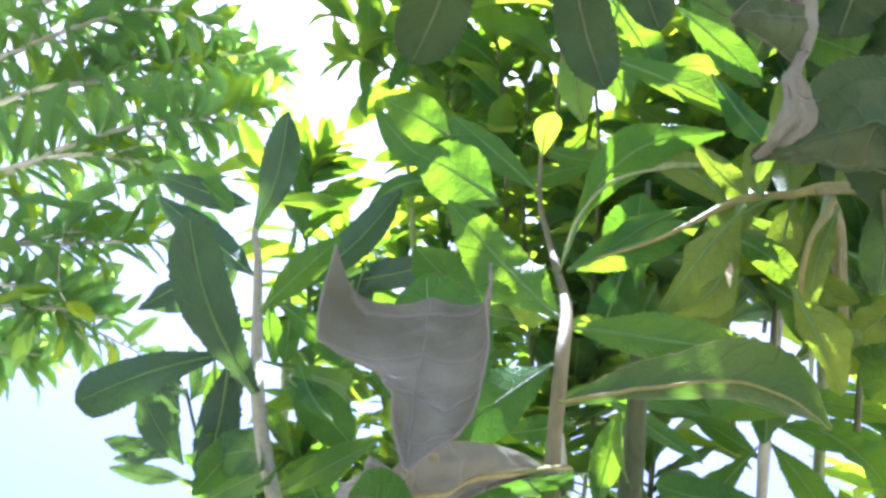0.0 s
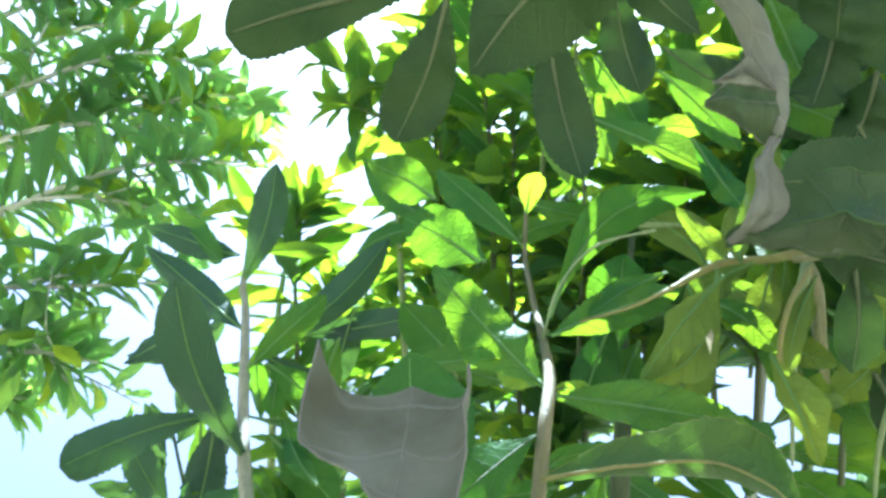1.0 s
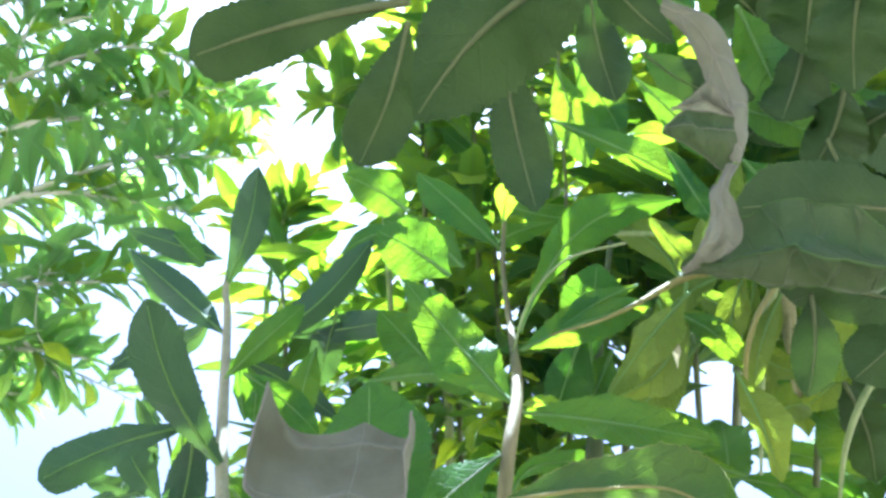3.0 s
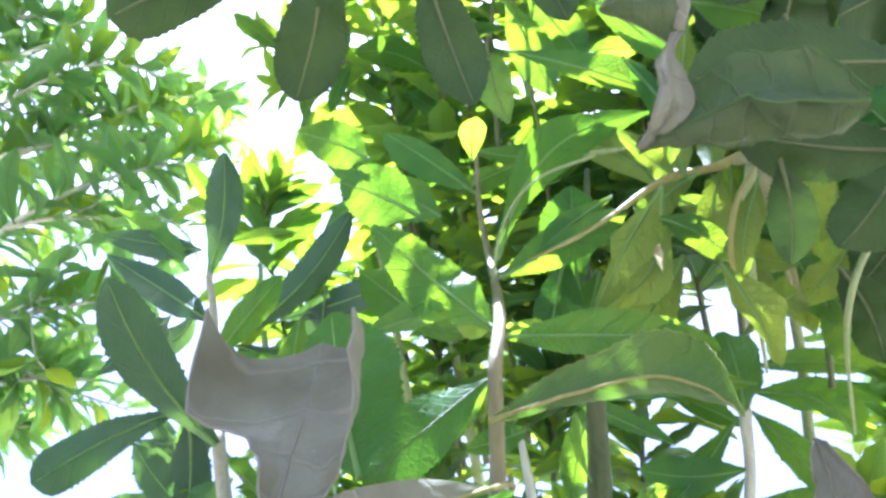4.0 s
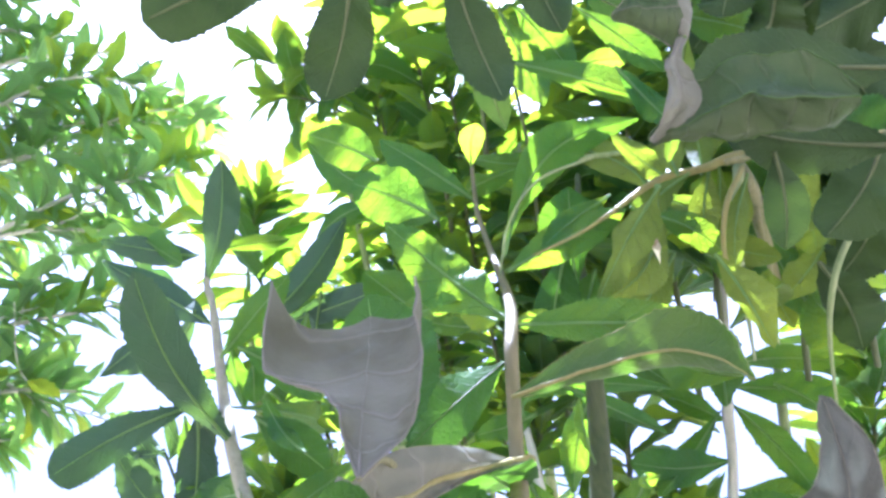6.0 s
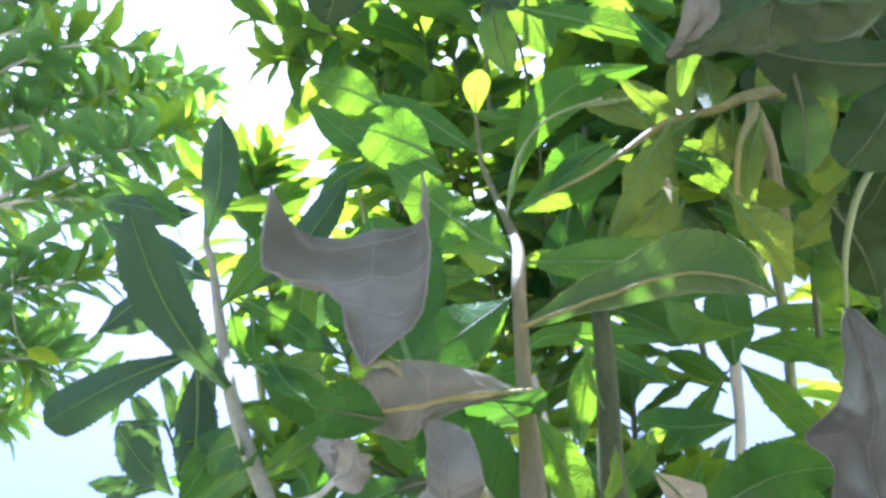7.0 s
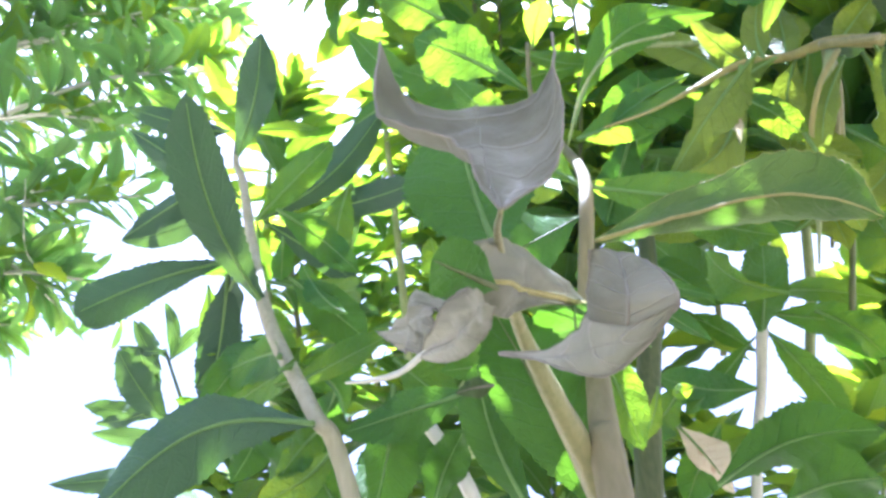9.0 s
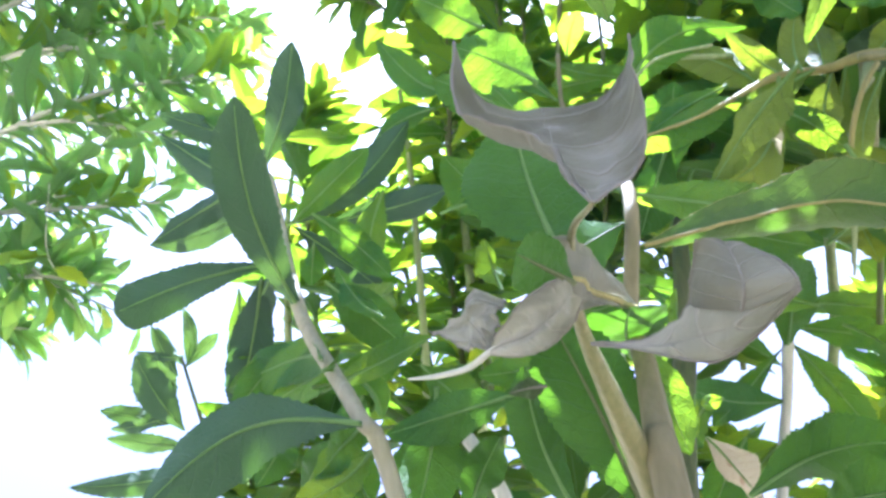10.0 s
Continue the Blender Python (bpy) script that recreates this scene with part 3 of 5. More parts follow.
# the middle plant
middle_plant = plant("weed_plant", 0.003, 0.172, "tall green weed with a sunlit pale stalk and broad toothed leaves")
stem(middle_plant, [(0.003, 0.172, -0.020, 0.0061), (0.012, 0.197, 0.208, 0.0056), (0.028, 0.243, 0.416, 0.0051), (0.031, 0.253, 0.445, 0.0045), (0.036, 0.265, 0.473, 0.0037), (0.041, 0.281, 0.502, 0.0030), (0.046, 0.270, 0.536, 0.0028), (0.053, 0.286, 0.569, 0.0026), (0.056, 0.317, 0.611, 0.0020), (0.057, 0.340, 0.648, 0.0017), (0.060, 0.373, 0.700, 0.0016), (0.065, 0.375, 0.748, 0.0013)], mat=STALK_PALE)
leaf(middle_plant, (0.058, 0.337, 0.7021), (0.0635, 0.3145, 0.7154), 0.0150, (0.113, 0.772, 0.625), fold=.1, mat=YOUNG_LIT)
leaf(middle_plant, (0.0249, 0.2873, 0.6312), (-0.0125, 0.2904, 0.6618), 0.0301, (-0.011, 0.822, 0.569), fold=.1, wave=.25, blunt=2.6, wide=.48)
leaf(middle_plant, (0.052, 0.289, 0.564), (0.002, 0.285, 0.628), 0.0303, (0.047, 0.994, 0.1))
leaf(middle_plant, (0.058, 0.297, 0.605), (0.163, 0.325, 0.71), 0.0277, (-0.596, 0.69, 0.412), bend=-.13)
leaf(middle_plant, (0.057, 0.293, 0.593), (0.121, 0.288, 0.616), 0.0245, (-0.108, 0.872, 0.478))
warped_leaf(middle_plant, [(0.0407, 0.2489, 0.5101), (0.0629, 0.2413, 0.5193), (0.0778, 0.2326, 0.5199), (0.0939, 0.2183, 0.5180), (0.1043, 0.2094, 0.5084), (0.1067, 0.2031, 0.4959), (0.1073, 0.2029, 0.4814)], [(0.0403, 0.2494, 0.5094), (0.0554, 0.2433, 0.5097), (0.0681, 0.2377, 0.5095), (0.0905, 0.2232, 0.5053), (0.1014, 0.2132, 0.4957), (0.1051, 0.2072, 0.4880), (0.1076, 0.2031, 0.4811)], [(0.0406, 0.2498, 0.5088), (0.0549, 0.2504, 0.5099), (0.0708, 0.2524, 0.5124), (0.0969, 0.2453, 0.5093), (0.1082, 0.2278, 0.4981), (0.1093, 0.2132, 0.4874), (0.1076, 0.2033, 0.4808)], mat=THICK, rib=STALK_STRAW, bulge=(0.1, -0.12), crumple=0.02, rim=0.00008, ribwide=.8, n=48, seed=21, teeth=.06)
leaf(middle_plant, (0.043, 0.286, 0.492), (0.053, 0.291, 0.449), 0.0175, (0.358, 0.914, 0.191))
leaf(middle_plant, (0.055, 0.289, 0.564), (0.078, 0.304, 0.567), 0.0085, (-0.488, 0.584, 0.649), mat=YOUNG_LIT)
leaf(middle_plant, (0.049, 0.307, 0.575), (0.028, 0.329, 0.606), 0.0202, (0.757, 0.653, 0.033), mat=YOUNG_LIT)
leaf(middle_plant, (0.041, 0.353, 0.601), (0.011, 0.365, 0.619), 0.0121, (0.491, 0.828, 0.271))
leaf(middle_plant, (0.043, 0.2710, 0.535), (0.0009, 0.2134, 0.4815), 0.0220, (0.186, 0.817, 0.546), fold=.15, blunt=4, wide=.55, mat=DEEP, rib=STALK_DARK, ribwide=.4)
leaf(middle_plant, (0.051, 0.31, 0.526), (0.157, 0.417, 0.574), 0.0132, (-0.736, 0.567, 0.37))
leaf(middle_plant, (0.036, 0.384, 0.702), (-0.018, 0.39, 0.746), 0.0360, (0.37, 0.863, 0.345))
leaf(middle_plant, (-0.006, 0.444, 0.791), (-0.056, 0.447, 0.855), 0.0283, (0.354, 0.907, 0.227))
leaf(middle_plant, (-0.012, 0.466, 0.794), (-0.063, 0.51, 0.802), 0.0207, (0.552, 0.508, 0.661))
leaf(middle_plant, (0.02, 0.38, 0.623), (-0.017, 0.375, 0.665), 0.0321, (0.172, 0.946, 0.276))
leaf(middle_plant, (0.061, 0.386, 0.717), (0.005, 0.386, 0.785), 0.0273, (0.115, 0.99, 0.087))
leaf(middle_plant, (0.057, 0.367, 0.708), (0.103, 0.406, 0.756), 0.0191, (-0.703, 0.703, 0.106))
leaf(middle_plant, (0.058, 0.397, 0.769), (0.135, 0.405, 0.757), 0.0162, (0.021, 0.771, 0.636))
leaf(middle_plant, (-0.022, 0.355, 0.607), (0.032, 0.288, 0.579), 0.0170, (0.657, 0.234, 0.717))
leaf(middle_plant, (0.05, 0.28, 0.557), (0.136, 0.287, 0.546), 0.0218, (0.017, 0.776, 0.63))
leaf(middle_plant, (0.059, 0.328, 0.535), (0.03, 0.342, 0.535), 0.0130, (0.387, 0.796, 0.466))
leaf(middle_plant, (0.041, 0.333, 0.512), (-0.011, 0.359, 0.515), 0.0206, (0.421, 0.813, 0.402))

# the dark stalk beside it
dark_plant = plant("weed_plant", 0.049, 0.473, "dark-stalked green weed standing close behind the others")
stem(dark_plant, [(0.049, 0.473, -0.020, 0.0079), (0.061, 0.445, 0.229, 0.0073), (0.082, 0.393, 0.457, 0.0066), (0.093, 0.364, 0.533, 0.0052), (0.103, 0.362, 0.587, 0.0041), (0.114, 0.371, 0.644, 0.0023), (0.132, 0.379, 0.718, 0.0018)], mat=STALK_DARK)
leaf(dark_plant, (0.083, 0.343, 0.512), (0.082, 0.334, 0.542), 0.0068, (-0.458, 0.856, 0.24), mat=YOUNG_LIT)
leaf(dark_plant, (0.085, 0.353, 0.497), (0.077, 0.368, 0.477), 0.0077, (0.7, 0.676, 0.23), mat=YOUNG_LIT)
leaf(dark_plant, (0.101, 0.349, 0.613), (0.105, 0.316, 0.658), 0.0340, (-0.126, 0.796, 0.592))
leaf(dark_plant, (0.109, 0.343, 0.588), (0.157, 0.336, 0.562), 0.0229, (0.306, 0.885, 0.352))
leaf(dark_plant, (0.1, 0.367, 0.563), (0.079, 0.401, 0.517), 0.0206, (0.248, 0.835, 0.491))
leaf(dark_plant, (0.105, 0.36, 0.608), (0.108, 0.361, 0.658), 0.0192, (0.247, 0.968, -0.042))
leaf(dark_plant, (0.112, 0.341, 0.618), (0.094, 0.363, 0.587), 0.0265, (0.182, 0.85, 0.495))
leaf(dark_plant, (0.085, 0.376, 0.568), (0.144, 0.416, 0.546), 0.0136, (-0.079, 0.572, 0.817))
stem(dark_plant, [(0.057, 0.358, 0.541, 0.0016), (0.057, 0.359, 0.522, 0.0022), (0.057, 0.364, 0.498, 0.0026), (0.055, 0.373, 0.469, 0.0025)], mat=STALK_GREY)
shoot(dark_plant, [(0.147, 0.655, 0.496, 0.0026), (0.161, 0.579, 0.604, 0.0022), (0.172, 0.519, 0.724, 0.0016), (0.188, 0.475, 0.839, 0.0010)], 72, 0.074, 104, lit_share=.25)

# the plant on the shaded side
right_plant = plant("weed_plant", 0.135, 0.610, "green weed with long narrow leaves in a whorl")
stem(right_plant, [(0.135, 0.610, -0.020, 0.0044), (0.156, 0.587, 0.239, 0.0041), (0.195, 0.545, 0.478, 0.0037), (0.216, 0.523, 0.561, 0.0035), (0.218, 0.503, 0.589, 0.0039), (0.238, 0.495, 0.652, 0.0031), (0.257, 0.483, 0.720, 0.0022)], mat=STALK_GREY)
leaf(right_plant, (0.2178, 0.5050, 0.5890), (0.1896, 0.4109, 0.6080), 0.0291, (0.413, 0.803, 0.431), blunt=3.6, wide=.5, fold=.2, twist=.1, bend=.02, teeth=.09)
leaf(right_plant, (0.2238, 0.4963, 0.6016), (0.2912, 0.4743, 0.5727), 0.0227, (0.415, 0.691, 0.592), blunt=3.4, wide=.45, fold=.3, teeth=.09)
leaf(right_plant, (0.2333, 0.4963, 0.6188), (0.3060, 0.4892, 0.6032), 0.0197, (0.416, 0.672, 0.612), blunt=3.4, wide=.45, fold=.3, teeth=.09)
leaf(right_plant, (0.2219, 0.5028, 0.5919), (0.2537, 0.5009, 0.5179), 0.0232, (0.642, 0.714, 0.281), blunt=3.2, wide=.45, fold=.35, teeth=.09)
leaf(right_plant, (0.2116, 0.4914, 0.6105), (0.1287, 0.4278, 0.6257), 0.0312, (0.416, 0.720, 0.555), blunt=2.8, wide=.5, fold=.15, bend=-.05, teeth=.08)
leaf(right_plant, (0.2191, 0.5115, 0.6156), (0.1450, 0.4848, 0.6281), 0.0198, (0.284, 0.669, 0.687), blunt=3.4, wide=.45, fold=.3, teeth=.09, mat=DEEP)
leaf(right_plant, (0.2139, 0.5050, 0.5894), (0.1523, 0.5068, 0.5386), 0.0182, (0.066, 0.924, 0.378), blunt=3, wide=.45, fold=.5, teeth=.09)
leaf(right_plant, (0.2155, 0.5246, 0.5592), (0.1370, 0.4938, 0.5603), 0.0265, (0.421, 0.806, 0.416), blunt=3.4, wide=.5, fold=.2, bend=-.06, teeth=.08)
leaf(right_plant, (0.2165, 0.5359, 0.5417), (0.2690, 0.4935, 0.5092), 0.0238, (0.405, 0.757, 0.512), blunt=3.2, wide=.45, fold=.3, teeth=.09)
leaf(right_plant, (0.143, 0.456, 0.537), (0.129, 0.459, 0.534), 0.0101, (0.153, 0.941, 0.302), mat=YOUNG_LIT)
leaf(right_plant, (0.232, 0.523, 0.503), (0.219, 0.512, 0.52), 0.0125, (0.158, 0.766, 0.623), mat=YOUNG_LIT)
leaf(right_plant, (0.2153, 0.5488, 0.5405), (0.1727, 0.5427, 0.4996), 0.0201, (0.364, 0.894, 0.261), blunt=3, wide=.5, fold=.3, teeth=.09)
leaf(right_plant, (0.13, 0.466, 0.517), (0.149, 0.458, 0.474), 0.0224, (0.801, 0.543, 0.25), mat=DRY, wave=.5, label="crumpled straw-coloured dry leaf")
leaf(right_plant, (0.2286, 0.5381, 0.5920), (0.1812, 0.5240, 0.6189), 0.0181, (0.371, 0.840, 0.396), blunt=3, wide=.5, fold=.3, teeth=.09)
leaf(right_plant, (0.132, 0.435, 0.473), (0.196, 0.38, 0.478), 0.0363, (0.537, 0.677, 0.503), mat=DEEP)
leaf(right_plant, (0.157, 0.419, 0.458), (0.182, 0.373, 0.454), 0.0317, (0.733, 0.35, 0.583), mat=DEEP)
leaf(right_plant, (0.242, 0.472, 0.589), (0.262, 0.452, 0.545), 0.0247, (0.88, 0.426, 0.211))
leaf(right_plant, (0.206, 0.411, 0.662), (0.263, 0.418, 0.619), 0.0396, (0.421, 0.642, 0.641))
leaf(right_plant, (0.229, 0.359, 0.649), (0.265, 0.361, 0.595), 0.0352, (0.736, 0.454, 0.501))
leaf(right_plant, (0.254, 0.401, 0.591), (0.226, 0.366, 0.639), 0.0298, (0.012, 0.807, 0.591))
leaf(right_plant, (0.257, 0.386, 0.56), (0.247, 0.389, 0.607), 0.0352, (0.316, 0.949, 0.003))
leaf(right_plant, (0.202, 0.424, 0.578), (0.148, 0.399, 0.595), 0.0268, (-0.352, 0.916, 0.193))
leaf(right_plant, (0.119, 0.446, 0.623), (0.174, 0.463, 0.593), 0.0220, (0.238, 0.578, 0.78))
shoot(right_plant, [(0.422, 0.824, 0.492, 0.0028), (0.446, 0.739, 0.630, 0.0025), (0.468, 0.692, 0.730, 0.0017), (0.486, 0.662, 0.806, 0.0009)], 95, 0.086, 105, bare=.2, lit_share=.25)

# the leaning plant, its stalk bent over
leaning_plant = plant("weed_plant", 0.536, 0.487, "leaning weed with a bent straw-coloured stalk and hanging leaves")
stem(leaning_plant, [(0.536, 0.487, -0.020, 0.0081), (0.502, 0.453, 0.275, 0.0075), (0.439, 0.391, 0.550, 0.0060), (0.327, 0.307, 0.632, 0.0044), (0.193, 0.272, 0.624, 0.0029), (0.167, 0.289, 0.634, 0.0022), (0.142, 0.291, 0.632, 0.0019), (0.114, 0.290, 0.616, 0.0012), (0.094, 0.295, 0.609, 0.0008), (0.067, 0.301, 0.604, 0.0005)], mat=STALK_STRAW)
leaf(leaning_plant, (0.138, 0.283, 0.624), (0.085, 0.293, 0.565), 0.0222, (0.288, 0.953, -0.096), curl=1.2, bend=-.14, mat=OLIVE)
leaf(leaning_plant, (0.17, 0.289, 0.633), (0.155, 0.293, 0.595), 0.0169, (0.451, 0.888, -0.088), sag=.05, mat=OLIVE)
leaf(leaning_plant, (0.186, 0.288, 0.632), (0.155, 0.285, 0.57), 0.0113, (0.884, 0.132, -0.449), fold=.9, mat=OLIVE)
leaf(leaning_plant, (0.158, 0.317, 0.613), (0.195, 0.309, 0.586), 0.0169, (0.565, 0.529, 0.633), mat=OLIVE)
leaf(leaning_plant, (0.149, 0.202, 0.566), (0.147, 0.222, 0.536), 0.0165, (0.538, 0.723, 0.434), blunt=3.5, mat=DARK_LEAF)
leaf(leaning_plant, (0.119, 0.278, 0.6), (0.127, 0.289, 0.581), 0.0070, (0.847, 0.208, 0.489), mat=DRY, label="small bleached dry leaf")
leaf(leaning_plant, (0.152, 0.292, 0.63), (0.132, 0.299, 0.676), 0.0170, (0.713, 0.668, 0.215), mat=OLIVE)
leaf(leaning_plant, (0.166, 0.291, 0.631), (0.177, 0.294, 0.679), 0.0170, (0.427, 0.892, -0.148), mat=OLIVE)
leaf(leaning_plant, (0.188, 0.287, 0.634), (0.203, 0.265, 0.647), 0.0188, (0.461, 0.648, 0.606), mat=OLIVE)
leaf(leaning_plant, (0.202, 0.287, 0.633), (0.195, 0.28, 0.57), 0.0232, (0.855, 0.496, -0.151), mat=OLIVE)
leaf(leaning_plant, (0.178, 0.359, 0.578), (0.192, 0.313, 0.574), 0.0223, (0.808, 0.195, 0.556), mat=OLIVE)
leaf(leaning_plant, (0.142, 0.302, 0.633), (0.111, 0.337, 0.712), 0.0244, (0.83, 0.55, 0.091), mat=OLIVE)
stem(leaning_plant, [(0.181, 0.281, 0.630, 0.0024), (0.197, 0.309, 0.630, 0.0038), (0.206, 0.334, 0.619, 0.0035), (0.220, 0.370, 0.601, 0.0012)], mat=STALK_BROWN)
leaf(leaning_plant, (0.135, 0.19, 0.628), (0.133, 0.252, 0.61), 0.0141, (0.731, 0.209, 0.649), mat=OLIVE)
leaf(leaning_plant, (0.125, 0.25, 0.597), (0.094, 0.295, 0.569), 0.0225, (0.754, 0.629, 0.189), curl=1.0, mat=OLIVE)
leaf(leaning_plant, (0.126, 0.291, 0.613), (0.106, 0.31, 0.574), 0.0140, (0.747, 0.66, -0.077), curl=1.4, mat=OLIVE)
stem(leaning_plant, [(0.112, 0.322, 0.683, 0.0014), (0.145, 0.321, 0.681, 0.0014)], mat=STALK)
leaf(leaning_plant, (0.125, 0.291, 0.619), (0.117, 0.316, 0.582), 0.0116, (0.974, 0.217, -0.067), mat=OLIVE)
leaf(leaning_plant, (0.171, 0.297, 0.679), (0.179, 0.294, 0.646), 0.0172, (0.73, 0.671, 0.129), mat=OLIVE)
leaf(leaning_plant, (0.146, 0.273, 0.572), (0.156, 0.279, 0.525), 0.0205, (0.829, 0.5, 0.25), mat=OLIVE)
leaf(leaning_plant, (0.189, 0.229, 0.604), (0.186, 0.274, 0.574), 0.0191, (0.753, 0.395, 0.526), blunt=4, wide=.6, mat=OLIVE)
leaf(leaning_plant, (0.211, 0.223, 0.585), (0.179, 0.246, 0.554), 0.0287, (0.434, 0.875, 0.215), wide=.6, blunt=3, mat=DARK_LEAF)
leaf(leaning_plant, (0.221, 0.284, 0.672), (0.196, 0.302, 0.649), 0.0265, (0.216, 0.873, 0.436), mat=DARK_LEAF)
leaf(leaning_plant, (0.252, 0.341, 0.622), (0.215, 0.364, 0.592), 0.0216, (0.502, 0.863, 0.064), mat=OLIVE)
leaf(leaning_plant, (0.152, 0.313, 0.637), (0.19, 0.342, 0.626), 0.0211, (0.126, 0.186, 0.974), mat=OLIVE)
stem(leaning_plant, [(0.188, 0.290, 0.639, 0.0014), (0.199, 0.311, 0.635, 0.0019), (0.200, 0.324, 0.616, 0.0016), (0.212, 0.359, 0.600, 0.0008)], mat=STALK_BROWN)
stem(leaning_plant, [(0.225, 0.271, 0.584, 0.0011), (0.209, 0.282, 0.570, 0.0015), (0.200, 0.293, 0.555, 0.0014), (0.201, 0.315, 0.542, 0.0010), (0.204, 0.345, 0.516, 0.0005)], mat=STALK)
stem(leaning_plant, [(0.167, 0.267, 0.618, 0.0016), (0.195, 0.266, 0.620, 0.0016)], mat=STALK_BROWN)
stem(leaning_plant, [(0.178, 0.276, 0.623, 0.0026), (0.172, 0.292, 0.600, 0.0023), (0.175, 0.319, 0.580, 0.0016), (0.179, 0.350, 0.553, 0.0007)], mat=STALK)
leaf(leaning_plant, (0.158, 0.341, 0.621), (0.108, 0.369, 0.586), 0.0309, (0.346, 0.909, 0.233), mat=OLIVE)
leaf(leaning_plant, (0.206, 0.38, 0.633), (0.238, 0.408, 0.595), 0.0304, (0.422, 0.527, 0.738), mat=OLIVE)
leaf(leaning_plant, (0.226, 0.333, 0.595), (0.232, 0.345, 0.546), 0.0315, (0.691, 0.677, 0.251), mat=DARK_LEAF)
leaf(leaning_plant, (0.094, 0.319, 0.62), (0.078, 0.348, 0.582), 0.0294, (0.406, 0.796, 0.449), mat=DEEP)
leaf(leaning_plant, (0.171, 0.28, 0.629), (0.164, 0.315, 0.596), 0.0110, (0.807, 0.476, 0.35), fold=.7, mat=OLIVE)
leaf(leaning_plant, (0.156, 0.282, 0.627), (0.122, 0.309, 0.609), 0.0165, (0.52, 0.821, 0.234), bend=.1, mat=OLIVE)
leaf(leaning_plant, (0.196, 0.272, 0.622), (0.207, 0.29, 0.595), 0.0159, (0.722, 0.393, 0.57), mat=OLIVE)

# leaves that hang close overhead
overhead_plant = plant("weed_plant", 0.390, 0.295, "old weed arching overhead with big blunt leaves")
stem(overhead_plant, [(0.390, 0.295, -0.020, 0.0068), (0.344, 0.249, 0.373, 0.0062), (0.260, 0.164, 0.746, 0.0057), (0.182, 0.130, 0.708, 0.0044), (0.117, 0.129, 0.677, 0.0035), (0.062, 0.119, 0.641, 0.0026), (0.028, 0.149, 0.685, 0.0020)], mat=STALK)
leaf(overhead_plant, (0.0071, 0.1801, 0.7014), (-0.0815, 0.1817, 0.6675), 0.0285, (-0.133, 0.597, 0.791), blunt=6, wide=.72, taper=1.6, wave=.1, sag=.03, fold=.05, bend=.03, twist=0, ribwide=2.2, mat=DARK_LEAF, label="broad blunt dark green leaf against the sky")
leaf(overhead_plant, (0.0582, 0.0747, 0.5771), (0.0119, 0.1154, 0.565), 0.0330, (0.133, 0.632, 0.764), mat=DARK_LEAF, sag=.06, fold=.12, wide=.5, blunt=2.2, twist=0, bend=.1, ribwide=1.3)
leaf(overhead_plant, (0.0078, 0.1575, 0.6592), (-0.0123, 0.1975, 0.6226), 0.0250, (-0.038, 0.685, 0.728), wide=.62, blunt=4, fold=.1, bend=-.04, twist=0, mat=DARK_LEAF)
leaf(overhead_plant, (0.0383, 0.1325, 0.6253), (0.0494, 0.1638, 0.5731), 0.0185, (0.137, 0.699, 0.702), mat=DARK_LEAF, wide=.62, blunt=3, fold=.1, bend=.03, twist=0)
leaf(overhead_plant, (0.107, 0.244, 0.809), (0.123, 0.286, 0.75), 0.0347, (0.264, 0.744, 0.614), mat=DARK_LEAF)
warped_leaf(overhead_plant, [(0.1015, 0.1548, 0.6613), (0.1112, 0.1597, 0.6513), (0.1167, 0.1667, 0.6351), (0.1184, 0.1684, 0.6194), (0.1194, 0.1715, 0.6017)], [(0.1019, 0.1535, 0.6630), (0.1136, 0.1551, 0.6523), (0.1218, 0.1632, 0.6330), (0.1224, 0.1664, 0.6153), (0.1198, 0.1705, 0.5997)], [(0.1027, 0.1522, 0.6647), (0.1203, 0.1565, 0.6587), (0.1300, 0.1667, 0.6416), (0.1299, 0.1716, 0.6215), (0.1220, 0.1723, 0.6006)], mat=WILTED, bulge=(0.2, 0.2), crumple=0.03, seed=12, label="grey curled withered leaf")
# sunlit piece of the leaf, its brightness put into a bleached colour
warped_leaf(overhead_plant, [(0.1220, 0.1650, 0.6172), (0.1179, 0.1613, 0.6221), (0.1130, 0.1584, 0.6261), (0.1067, 0.1614, 0.6222), (0.1004, 0.1639, 0.6189)], [(0.1241, 0.1690, 0.6201), (0.1183, 0.1669, 0.6230), (0.1132, 0.1658, 0.6246), (0.1077, 0.1666, 0.6236), (0.1018, 0.1676, 0.6224)], [(0.1220, 0.1658, 0.6161), (0.1168, 0.1653, 0.6168), (0.1110, 0.1642, 0.6184), (0.1054, 0.1641, 0.6187), (0.1004, 0.1642, 0.6186)], mat=BLEACHED_LIT, rib=RIB_GREY, bulge=(0.1, 0.1), crumple=0.04, ribwide=.2, seed=18, n=30, label="fold of a curled leaf painted pale as if sunlit")
